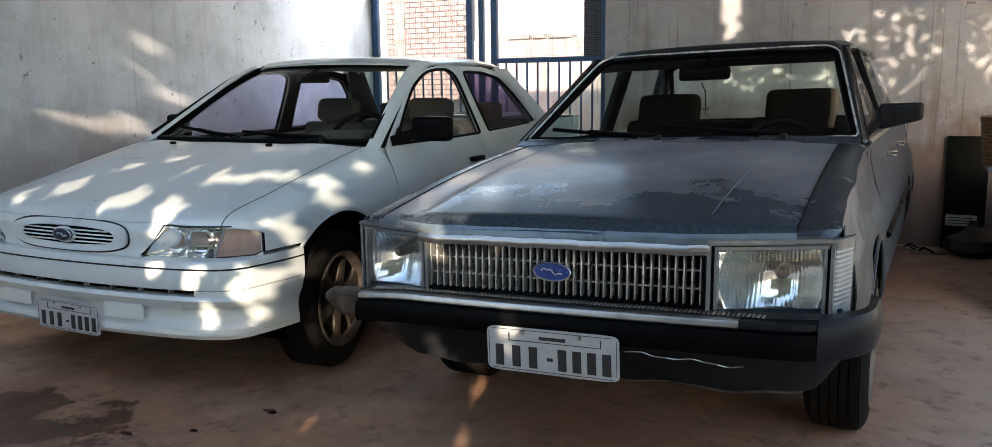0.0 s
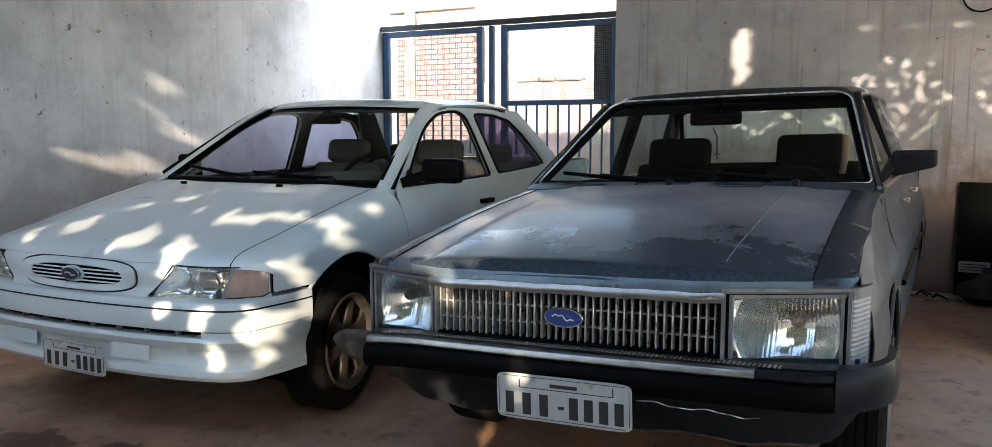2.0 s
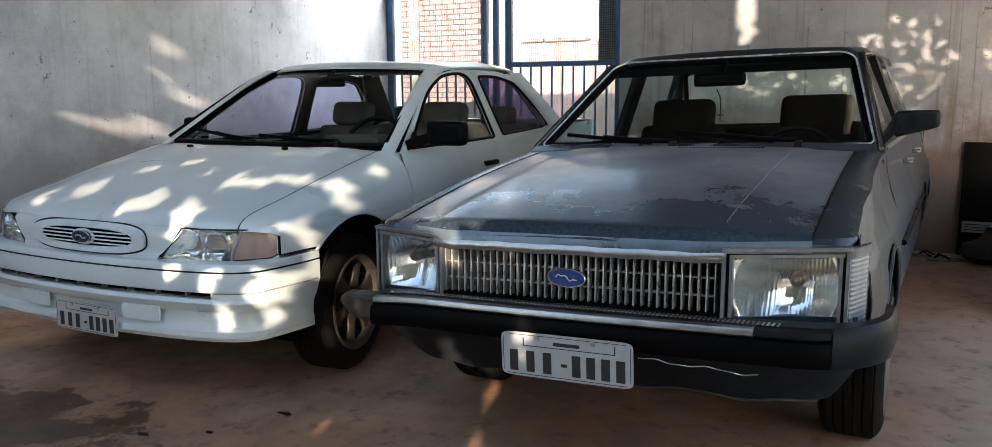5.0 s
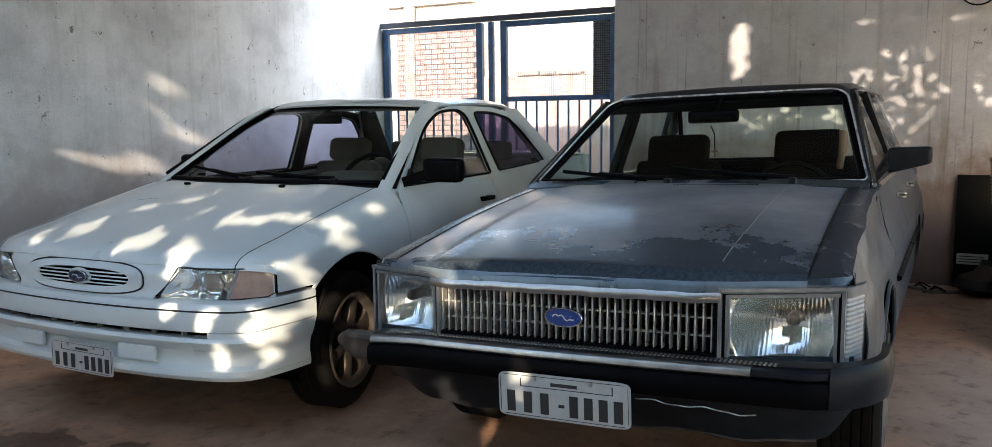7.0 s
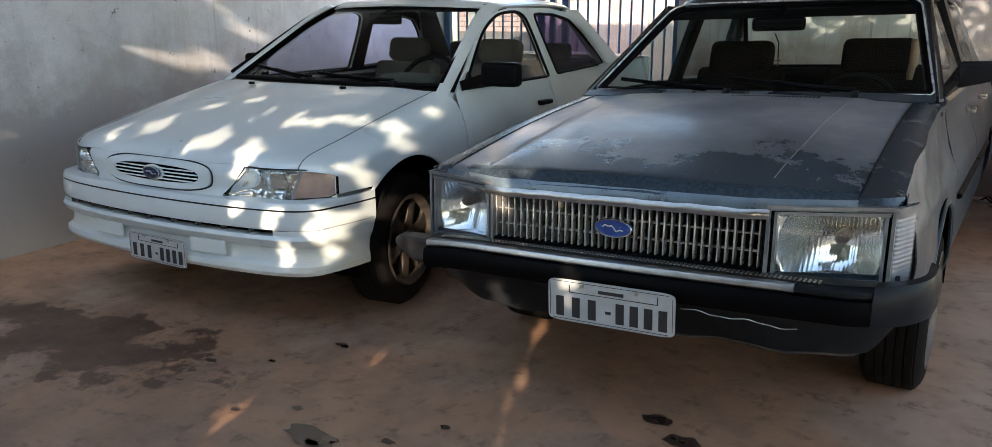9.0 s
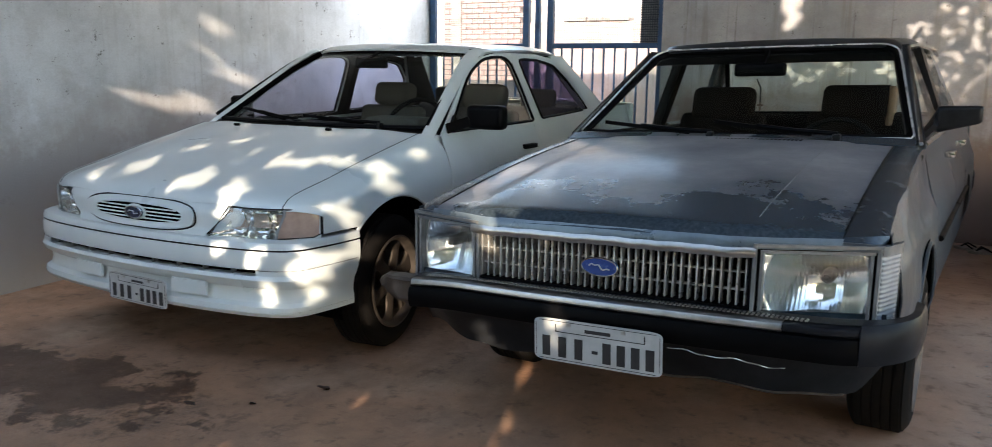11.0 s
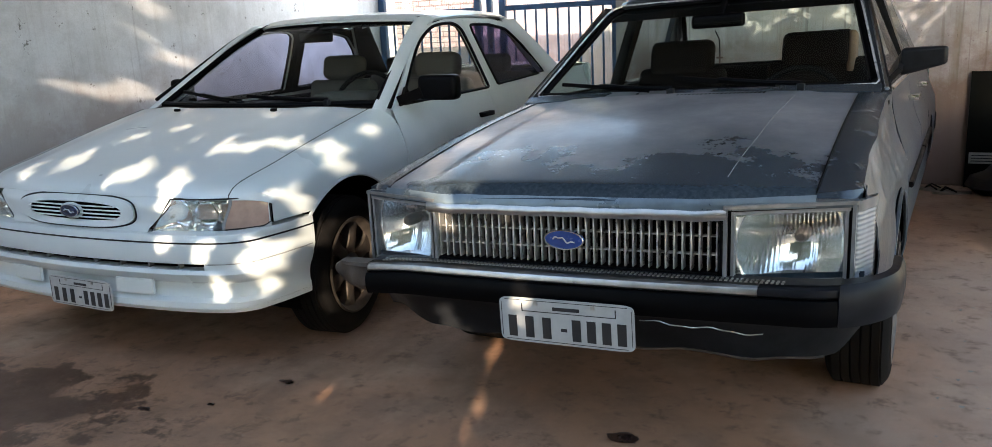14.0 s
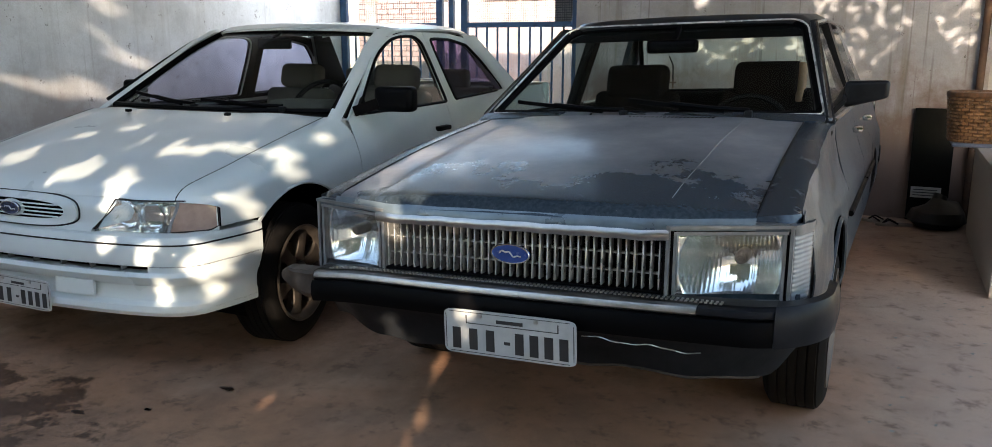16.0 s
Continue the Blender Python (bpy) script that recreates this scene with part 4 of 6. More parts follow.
for sx in (-1, 1):
    def sill(y):
        return arch(y, 0.92, 0.355, 0.29, 0.455 if y < 0.8 else 0.24)
    def sill_r(y):
        return arch(y, 3.36, 0.35, 0.29, 0.26)
    fender = side_panel("front_wing", grey, sx, 0.205, 1.300, lambda y: belt(y) - 0.012, sill, dented, "side", 60, 24)
    def top_f(u, v):
        y = lerp(0.125, 1.285, u)
        xi = lerp(0.6525, 0.6345, u)
        xo = dented(max(y, 0.205), belt(y) - 0.012)
        x = lerp(xi, xo, v)
        y = lerp(nose_y(x) - 0.006 + 0.05 * v ** 4, 1.285, u)
        return (sx * x, y, belt(y) + 0.006 * (1 - v ** 3) - 0.012 * v ** 4 - 0.022 * (u < 0.01))
    part("wing_lip", grid(lambda u, v: (sx * lerp(0.655, 0.786, u), nose_y(lerp(0.655, 0.786, u)) - 0.004 + 0.115 * ease(0.6, 1.0, u) ** 2, lerp(0.762, 0.788 - 0.014 * u * u, v)), 12, 3), "side", fender, "bare metal front edge of the wing", thick=0.006)
    part("wing_top", grid(top_f, 50, 8), "wing_paint", fender, "dark worn wing top", thick=0.004)
    part("wing_corner", grid(lambda u, v: (sx * lerp(0.766, dented(0.205, 0.775), u ** 0.6), lerp(0.140, 0.209, u), lerp(0.758, belt(lerp(0.140, 0.209, u)) - 0.017, v)), 8, 4), "side", fender, thick=0.003)
    part("arch_lip", tube([(sx * (gx(0.92 + 0.355 * math.cos(a), 0.29 + 0.355 * math.sin(a)) + 0.001), 0.92 + 0.355 * math.cos(a), 0.29 + 0.355 * math.sin(a)) for a in np.linspace(0.02, 2.66, 28)], 0.008, 6), "side", fender)
    part("arch_liner", grid(lambda u, v: (sx * lerp(0.80, 0.52, v), 0.92 + 0.37 * math.cos(u * 2.25 - 0.08), 0.29 + 0.37 * math.sin(u * 2.25 - 0.08)), 20, 2), "deep_shade", fender)
    for nm, a, b in (("front_door", 1.308, 2.28), ("rear_door", 2.288, 3.03)):
        d = side_panel(nm, grey, sx, a, b, belt, lambda y: 0.24, gx, "side", 16, 14)
        part("door_handle", box(min(sx * 0.74, sx * 0.785), max(sx * 0.74, sx * 0.785), b - 0.17, b - 0.05, 0.84, 0.865, 0.006), "chrome", d)
        part("side_moulding", tube([(sx * (gx(y, 0.60) + 0.006), y, 0.60) for y in np.linspace(a + 0.01, b - 0.01, 8)], 0.012, 6), "black", d)
    side_panel("rear_wing", grey, sx, 3.038, 4.36, lambda y: belt(y) - 0.02 * ease(3.4, 4.3, y), sill_r, gx, "side", 36, 14)

part("boot_lid", grid(lambda u, v: (lerp(-0.70, 0.70, u), lerp(3.42, 4.36, v), 0.972 - 0.03 * v + 0.015 * (1 - (2 * u - 1) ** 2)), 16, 10), "grey", grey, thick=0.004)
part("tail_panel", box(-0.74, 0.74, 4.34, 4.37, 0.36, 0.93, 0.02), "grey", grey)
part("rear_bumper", box(-0.80, 0.80, 4.36, 4.46, 0.42, 0.56, 0.03, 3), "trim", grey)
part("underbody", box(-0.56, 0.56, 0.75, 4.30, 0.22, 0.32, 0.03), "deep_shade", grey)
part("engine_bay", box(-0.50, 0.50, 0.30, 1.15, 0.36, 0.72, 0.05), "deep_shade", grey)
part("bulkhead", box(-0.73, 0.73, 1.16, 1.22, 0.30, 0.93, 0.01), "cabin", grey)
part("cabin_floor", box(-0.74, 0.74, 1.22, 3.45, 0.30, 0.36), "cabin", grey)

# greenhouse
WB, WT = (1.235, 0.985), (1.800, 1.345)      # windscreen foot and head (y, z)
RB_, RT_ = (3.42, 0.985), (2.98, 1.335)      # rear window
HB, HT = 0.682, 0.532


def screen(b, t, hb, ht, bow):
    def f(u, v):
        s = 2 * u - 1
        return (s * lerp(hb, ht, v), lerp(b[0], t[0], v) + bow * s * s, lerp(b[1], t[1], v))
    return f


ws = part("windscreen", grid(screen(WB, WT, HB, HT, 0.05), 24, 10), "screen_green", grey, "green-tinted windscreen")
rw = part("rear_window", grid(screen(RB_, RT_, 0.64, 0.54, -0.05), 20, 8), "screen_green", grey)
for sc, pn in ((screen(WB, WT, HB, HT, 0.05), ws), (screen(RB_, RT_, 0.64, 0.54, -0.05), rw)):
    cu, cv, q = 0.065, 0.11, np.linspace(0, math.pi / 2, 7)
    loop = [sc(u, 0) for u in np.linspace(0.01, 0.99, 14)] + [sc(1, v) for v in np.linspace(0.03, 1 - cv, 8)]
    loop += [sc(1 - cu * (1 - math.cos(a)), 1 - cv * (1 - math.sin(a))) for a in q[1:]] + [sc(u, 1) for u in np.linspace(0.90, 0.10, 12)]
    loop += [sc(cu * (1 - math.sin(a)), 1 - cv * (1 - math.cos(a))) for a in q[:-1]] + [sc(0, v) for v in np.linspace(1 - cv, 0.03, 8)]
    off = -0.012 if pn is ws else 0.012
    part("rubber_seal", tube([(p[0] * 0.985, p[1] + off * 0.4, p[2] - 0.004) for p in loop], 0.015, 8, closed=True), "black", pn)
    part("chrome_trim", tube([(p[0] * 1.012, p[1] + off * 2.0, p[2] + (0.012 * ease(1.0, 1.25, p[2]) - 0.002)) for p in loop], 0.0040, 6, closed=True), "bright_trim", pn, "chrome trim round the glass")


def roof_g(u, v):
    s = 2 * u - 1
    y = lerp(1.775, 3.02, v)
    hw = lerp(0.565, 0.575, math.sin(v * math.pi))
    z = 1.368 + 0.022 * math.sin(v * math.pi) + 0.016 * (1 - s * s) - 0.030 * max(0, abs(s) - 0.90) / 0.1
    z -= 0.026 * (1 - min(1, v / 0.05)) ** 2 + 0.03 * (1 - min(1, (1 - v) / 0.06)) ** 2
    k = max(0, abs(s) - 0.80) / 0.2
    return (s * hw, y + (0.045 * s * s + 0.055 * k * k) * (1 - v), z - 0.018 * k * k * (1 - min(1, v / 0.12)))


roof_grey = part("roof", grid(roof_g, 40, 24), "dark_paint", grey, "dark roof panel", thick=0.012)
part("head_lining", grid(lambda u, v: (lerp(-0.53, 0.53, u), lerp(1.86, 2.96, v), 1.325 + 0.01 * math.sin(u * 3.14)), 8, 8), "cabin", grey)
part("sun_band", grid(lambda u, v: tuple(Vector(screen(WB, WT, HB, HT, 0.05)(u, lerp(1.0, 0.83, v))) + Vector((0, 0.008, -0.004))), 20, 2), "black", ws, "black shade band")


def gh(y, z):
    """Half-width of the grey greenhouse at a height."""
    return lerp(0.722, 0.572, (z - 0.955) / 0.385)


for sx in (-1, 1):
    part("windscreen_pillar", bar((sx * 0.712, 1.262, 0.965), (sx * 0.566, 1.830, 1.335), 0.030, 0.034, (1, 0, 0)), "dark_paint", grey)
    part("gutter", tube([(sx * 0.716, 1.24, 0.965), (sx * 0.580, 1.80, 1.335), (sx * 0.590, 2.1, 1.352), (sx * 0.597, 2.8, 1.345), (sx * 0.60, 3.0, 1.318)], 0.009, 6), "chrome", roof_grey)
    part("middle_pillar", bar((sx * 0.716, 2.285, 0.95), (sx * 0.574, 2.25, 1.345), 0.03, 0.085, (1, 0, 0)), "trim", grey)
    part("rear_pillar", grid(lambda u, v: (sx * gh(0, lerp(0.95, 1.335, v)), lerp(lerp(3.02, 2.86, v), lerp(3.43, 2.99, v), u), lerp(0.95, 1.335, v)), 4, 6), "grey", grey, thick=0.03)
    for nm, a, b in (("side_window", 1.42, 2.245), ("side_window", 2.325, 3.0)):
        def gl_f(u, v):
            z = lerp(0.958, 1.325, v)
            lo = lerp(1.34, 1.80, v) if a < 2 else 2.325
            hi = b if a < 2 else lerp(3.02, 2.86, v)
            return (sx * gh(0, z), lerp(lo, hi, u), z)
        part(nm, grid(gl_f, 4, 4), "pane", grey)
    part("window_frame", tube([(sx * 0.724, 1.32, 0.957), (sx * 0.724, 3.02, 0.957)], 0.010, 6), "chrome", grey)
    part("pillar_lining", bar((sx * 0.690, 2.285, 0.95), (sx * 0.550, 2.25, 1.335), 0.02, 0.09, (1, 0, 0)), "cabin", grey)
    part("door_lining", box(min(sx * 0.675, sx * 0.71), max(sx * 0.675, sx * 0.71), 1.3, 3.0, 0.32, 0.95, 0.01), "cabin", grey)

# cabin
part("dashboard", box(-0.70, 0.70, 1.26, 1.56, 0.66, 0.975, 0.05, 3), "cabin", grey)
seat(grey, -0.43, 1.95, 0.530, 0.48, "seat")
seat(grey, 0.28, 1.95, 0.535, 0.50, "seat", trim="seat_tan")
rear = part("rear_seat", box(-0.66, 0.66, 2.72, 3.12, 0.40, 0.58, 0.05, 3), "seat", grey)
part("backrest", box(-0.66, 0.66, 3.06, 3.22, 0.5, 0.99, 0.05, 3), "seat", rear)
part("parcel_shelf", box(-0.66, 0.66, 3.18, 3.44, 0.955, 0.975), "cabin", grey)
steering_wheel(grey, 0.34, 1.64, 0.875, 0.175)
mir = part("interior_mirror", box(-0.118, 0.112, 1.66, 1.685, 1.222, 1.282, 0.020, 3), "black", grey)
part("mirror_stem", bar((0.0, 1.675, 1.26), (0.0, 1.78, 1.335), 0.02, 0.02), "black", mir)
part("cord", tube([(-0.01, 1.655, 1.21), (0.01, 1.65, 1.17), (0.012, 1.65, 1.10)], 0.0030, 5), "black", mir)
bm = box(0.0095, 0.0155, 1.646, 1.653, 1.068, 1.108)
box(-0.001, 0.026, 1.646, 1.653, 1.090, 1.097, bm=bm)
part("hanging_cross", bm, "rust", mir, "small wooden cross on a cord")
part("scratch", tube([Vector(hood_g(lerp(0.838, 0.828, t), lerp(0.93, 0.10, t))) + Vector((0.0015 * math.sin(t * 13), 0, 0.0012)) for t in np.linspace(0, 1, 24)], 0.0010, 5), "paper", hood, "long pale scratch")
wiper(grey, (-0.06, 1.175, 0.985), (-0.58, 1.315, 1.022))
wiper(grey, (0.43, 1.175, 0.985), (-0.08, 1.31, 1.030))

# door mirror
bm = box(0.742, 0.900, 1.405, 1.470, 1.000, 1.100, 0.020, 4)
for v in bm.verts:      # a wedge, deeper at the door
    v.co.z = 1.100 - (1.100 - v.co.z) * lerp(1.05, 0.66, (v.co.x - 0.742) / 0.158)
mr = part("door_mirror", bm, "trim", grey, "black door mirror")
part("mirror_foot", grid(lambda u, v: (lerp(0.70, 0.755, v), lerp(1.37, 1.47, u), lerp(lerp(0.955, 0.97, u), lerp(1.02, 1.07, u), v)), 3, 3), "trim", mr, thick=0.02)
part("mirror_glass", box(0.764, 0.885, 1.471, 1.475, 1.040, 1.092, 0.008), "reflector", mr)

part("aerial_stub", lathe([(0.0, 0.018), (0.003, 0.017), (0.004, 0.008), (0.009, 0.005), (0.011, 0.0)], 16, "z"), "steel", grey, at=pose(0.700, 1.15, 0.966))

# grille
G0, G1, GT, GB = -0.424, 0.434, 0.738, 0.600
gr = part("grille", box(G0, G1, 0.060, 0.066, GB, GT), "deep_shade", grey, "chrome slatted grille on black")
bm = bmesh.new()
for x0, x1, z0, z1 in ((G0, G1, GT, GT + 0.008), (G0, G1, GB - 0.008, GB), (G0 - 0.008, G0, GB - 0.008, GT + 0.008), (G1, G1 + 0.012, GB - 0.008, GT + 0.008)):
    box(x0, x1, -0.004, 0.06, z0, z1, 0.001, 1, bm)
part("grille_frame", bm, "black", gr)
for k in range(38):
    x = lerp(G0 + 0.008, G1 - 0.008, k / 37)
    part("slat", box(x - 0.0027, x + 0.0027, 0.002, 0.030, GB + 0.002, GT - 0.002, 0.0015, 1), "slat", gr)
for z in (0.644, 0.694):
    part("cross_slat", box(G0 + 0.002, G1 - 0.002, 0.014, 0.032, z - 0.002, z + 0.002), "slat", gr, smooth=False)


def badge(car, x, y, z, rx, rz, mat, name="badge"):
    e = ellipse(0, 0, rx, rz, 40)
    bm = bmesh.new()
    f = bm.faces.new([bm.verts.new((px, 0, pz)) for px, pz in e])
    r = bmesh.ops.extrude_face_region(bm, geom=[f])
    bmesh.ops.translate(bm, vec=(0, -0.008, 0), verts=[v for v in r["geom"] if isinstance(v, bmesh.types.BMVert)])
    b = part(name, bm, mat, car, "oval blue badge in a bright rim", at=Matrix.Translation((x, y, z)))
    part("rim", tube([(px * 0.97, -0.0085, pz * 0.97) for px, pz in e], 0.0022, 6, closed=True), "chrome", b)
    part("emblem_stroke", tube([(rx * (-0.55 + 1.1 * t), -0.009, rz * (0.10 * math.sin(t * 17) + 0.25 * math.sin(t * 6))) for t in np.linspace(0, 1, 30)], 0.0022, 5), "plate", b, "pale wavy stroke")
    return b


WARP_SAVE, WARP[0] = WARP[0], None
badge(gr, 0.0, -0.002, 0.672, 0.060, 0.028, "badge")
WARP[0] = WARP_SAVE

# lamps
for sx in (-1, 1):
    def lamp_pt(x, y_off, z):
        return (sx * x, nose_y(x) + y_off, z)
    HX0, HX1, HZ0, HZ1 = (0.464 if sx > 0 else 0.440), 0.728, 0.571, 0.761
    LX, LZ = (HX0 + HX1) / 2, (HZ0 + HZ1) / 2
    def bowl_depth(x, z):
        """A round reflector cut flat above and below."""
        d = 0.016 + 0.105 * max(0.0, 1 - ((x - LX) / 0.126) ** 2 - ((z - LZ) / 0.150) ** 2)
        return (d if abs(z - LZ) < 0.087 else 0.020) + 0.00016 * math.sin(x * 620) + 0.00022 * math.sin(z * 150)
    shell = grid(lambda u, v: lamp_pt(lerp(HX0, HX1, u), bowl_depth(lerp(HX0, HX1, u), lerp(HZ0, HZ1, v)), lerp(HZ0, HZ1, v)), 150, 36)
    hl = part("headlamp", shell, "reflector", grey, "rectangular headlamp with a fluted lens")
    bulb = lathe([(0.0, 0.070), (0.010, 0.068), (0.017, 0.058), (0.019, 0.040), (0.019, 0.0)], 20, "z")
    bmesh.ops.transform(bulb, matrix=Matrix.Translation(lamp_pt(LX + 0.02, 0.110, LZ + 0.015)) @ Matrix.Rotation(radians(90), 4, "X"), verts=bulb.verts)
    part("bulb_shield", bulb, "steel", hl, "dark bulb shield")
    for nm, a, wd, dp, o, mt in (("bezel", 0.015, 0.009, 0.034, 0.006, "bezel"), ("bezel_gap", 0.006, 0.009, 0.026, 0.012, "black"), ("inner_bezel", -0.002, 0.008, 0.030, 0.010, "bezel")):
        bm = bmesh.new()
        ca, cb, cc, cd = (Vector(lamp_pt(x, o, z)) for x, z in ((HX0 - a, HZ0 - a), (HX1 + a, HZ0 - a), (HX1 + a, HZ1 + a), (HX0 - a, HZ1 + a)))
        for p, q, sd in ((ca, cb, (0, 0, 1)), (cc, cd, (0, 0, 1)), (cb, cc, (1, 0, 0)), (cd, ca, (1, 0, 0))):
            bar(p + (p - q).normalized() * wd / 2, q + (q - p).normalized() * wd / 2, wd, dp, sd, bm)
        part(nm, bm, mt, hl, smooth=False)
    lens = part("lens", grid(lambda u, v: lamp_pt(lerp(HX0, HX1, u), 0.004 - 0.012 * (1 - (2 * u - 1) ** 4) * (1 - (2 * v - 1) ** 4) + 0.0006 * math.sin(u * 170), lerp(HZ0, HZ1, v)), 160, 12), "lens", hl, "fluted glass")
    def ind(u, v):
        x = lerp(0.748, 0.776, min(1, u * 1.15))
        return (sx * (x + 0.008 * ease(0.6, 1, u)), nose_y(0.748) + 0.004 + 0.095 * u ** 1.8, lerp(HZ0 + 0.004, HZ1 - 0.010, v))
    il = part("indicator", grid(lambda u, v: (lambda p: (p[0] + sx * 0.0004 * math.sin(v * 88), p[1] - 0.0005 * math.sin(v * 88), p[2]))(ind(u, v)), 10, 96), "lens_clear", grey, "clear ribbed wrap-round indicator lens", thick=0.004)
    for z0, z1 in ((HZ1 - 0.010, HZ1 + 0.016), (HZ0 - 0.012, HZ0 + 0.004)):
        part("indicator_frame", grid(lambda u, v: (lambda p: (p[0] + sx * 0.001, p[1] - 0.001, lerp(z0, z1, v)))(ind(u * 1.10, 0.5)), 12, 2), "bezel", il, thick=0.006)
    part("indicator_end", grid(lambda u, v: (lambda p: (p[0] + sx * 0.0015 * u, p[1] - 0.001 + 0.004 * u, lerp(HZ0 - 0.010, HZ1 + 0.014, v)))(ind(lerp(0.97, 1.10, u), 0.5)), 4, 2), "bezel", il, thick=0.006)
    part("lamp_housing", grid(lambda u, v: (sx * lerp(0.45, 0.715, u), nose_y(lerp(0.45, 0.715, u)) + 0.155, lerp(0.56, 0.765, v)), 6, 2), "deep_shade", hl)
    part("lower_strip", grid(lambda u, v: (sx * lerp(0.455, 0.785, u), nose_y(lerp(0.455, 0.785, u)) + 0.006 + 0.05 * max(0, u - 0.86) / 0.14, lerp(0.558, 0.572, v)), 12, 2), "dull_chrome", hl, thick=0.008)
part("nose_panel", grid(lambda u, v: (lerp(-0.77, 0.77, u), nose_y(lerp(-0.77, 0.77, u)) + 0.012, lerp(0.520, 0.592, v)), 24, 2), "grey", grey, thick=0.004)

# bumper
BW = 0.848


def bump_plan(s):
    """Plan of the bumper, s from -1 to 1 along it: a straight face and rounded, set-back ends."""
    a = abs(s)
    if a < 0.70:
        x, y = a / 0.70 * 0.66, -0.070 - 0.0 * a
    else:
        t = (a - 0.70) / 0.30
        x, y = 0.66 + (BW - 0.66) * math.sin(min(1, t * 1.25) * math.pi / 2), -0.070 + 0.30 * t ** 1.7
    return (math.copysign(x, s), y + 0.035 * (abs(x) / BW) ** 2)


def bump_strip(prof, s0, s1, n=64):
    """Sweeps a profile of (out, z) along the bumper's plan."""
    def f(u, v):
        s = lerp(s0, s1, u)
        x, y = bump_plan(s)
        k = v * (len(prof) - 1)
        i = min(int(k), len(prof) - 2)
        o, z = (lerp(prof[i][j], prof[i + 1][j], k - i) for j in (0, 1))
        return (x * (1 + o * 0.6 * ease(0.72, 1.0, abs(s))), y - o * (1 - 0.7 * ease(0.75, 1.0, abs(s))), z)
    return grid(f, n, len(prof) - 1)


fb = part("front_bumper", bump_strip([(-0.075, 0.590), (-0.004, 0.588), (0.006, 0.584), (0.010, 0.577), (0.010, 0.568), (0.004, 0.562), (-0.02, 0.560)], -0.70, 0.575, 90), "dull_chrome", grey, "dull chrome bumper with black rubber face and plastic end caps", thick=0.003)
part("worn_strip", bump_strip([(-0.075, 0.590), (-0.004, 0.588), (0.006, 0.584), (0.010, 0.577), (0.010, 0.568), (0.004, 0.562), (-0.02, 0.560)], 0.577, 0.79, 24), "cap", fb, "dull strip whose chrome is gone", thick=0.003)
part("tread_strip", bump_strip([(-0.072, 0.5935), (-0.014, 0.5925)], -0.70, 0.76, 40), "trim", fb)
bm = bmesh.new()
for k in range(96):
    x = lerp(-0.60, 0.60, k / 95)
    for r_ in (0, 1):
        box(x - 0.003, x + 0.003, -0.046 + 0.016 * r_, -0.038 + 0.016 * r_, 0.5930, 0.5965, bm=bm)
part("studded_inlay", bm, "dull_chrome", fb, smooth=False)
part("rubber_face", bump_strip([(0.0, 0.561), (0.013, 0.558), (0.020, 0.542), (0.020, 0.512), (0.012, 0.492), (-0.03, 0.484)], -0.70, 0.80, 70), "black", fb, "black rubber bumper face", thick=0.006)
for sx in (-1, 1):
    cap = bump_strip([(-0.04, 0.600), (0.004, 0.597), (0.018, 0.582), (0.024, 0.555), (0.024, 0.52), (0.016, 0.490), (-0.03, 0.480)] if sx > 0 else [(-0.04, 0.592), (0.004, 0.588), (0.013, 0.578), (0.010, 0.560), (0.016, 0.545), (0.014, 0.515), (-0.01, 0.494)], sx * (0.76 if sx > 0 else 0.695), sx * (1.0 if sx > 0 else 0.965), 26)
    if sx < 0:                      # the knocked end: crumpled and drawn to a blunt point
        for v in cap.verts:
            k, tip = ease(-0.70, -0.85, v.co.x), ease(-0.79, -0.86, v.co.x)
            v.co.y = lerp(v.co.y, -0.030, 0.62 * k)
            v.co.z = lerp(v.co.z, 0.566, 0.30 * k + 0.45 * tip) + 0.014 * k * noise.noise(v.co * 22)
            v.co.y += 0.020 * k * noise.noise(v.co * 17 + Vector((4, 0, 0)))
    part("end_cap", cap, "cap" if sx > 0 else "scuffed", fb, "scuffed bumper end cap", thick=0.006)
def valance_pt(u, v):
    x = lerp(-0.66, 0.80, u)
    up = 0.105 * ease(0.70, 0.80, x) + 0.050 * ease(-0.45, -0.60, x)
    y = lerp(-0.045, 0.012, v ** 0.7) + 0.13 * ease(0.52, 0.80, abs(x)) + 0.010 * math.sin(u * 21) * v
    return (x, y, lerp(0.492, 0.366 + up, v) + 0.006 * math.sin(u * 9 + 1) * v + 0.0035 * math.sin(u * 47) * v)


va = part("valance", grid(valance_pt, 80, 10), "valance", grey, "dented lower valance, coloured dark for its shade", thick=0.004)
part("valance_lip", tube([Vector(valance_pt(u, 1.0)) + Vector((0, -0.004, 0.002 + 0.003 * math.sin(u * 60))) for u in np.linspace(0.42, 0.92, 50)], 0.0045, 6), "scuffed", va, "bare bent metal edge")
part("torn_strip", tube([(lerp(0.24, 0.56, t), -0.066 - 0.004 * math.sin(t * 30), 0.474 + 0.0035 * math.sin(t * 13) - 0.010 * t) for t in np.linspace(0, 1, 24)], 0.0016, 5), "dull_chrome", grey)
WARP[0] = None
number_plate(grey, -0.108, 0.040, 0.462, (0, -1.9, 0), 7, "dented white number plate")
for sx in (-1, 1):
    wheel(grey, 0.722 if sx > 0 else -0.70, 0.92 if sx > 0 else 0.87, sx, w=0.20, alloy=False)
    wheel(grey, sx * 0.68, 3.36, sx, alloy=False)
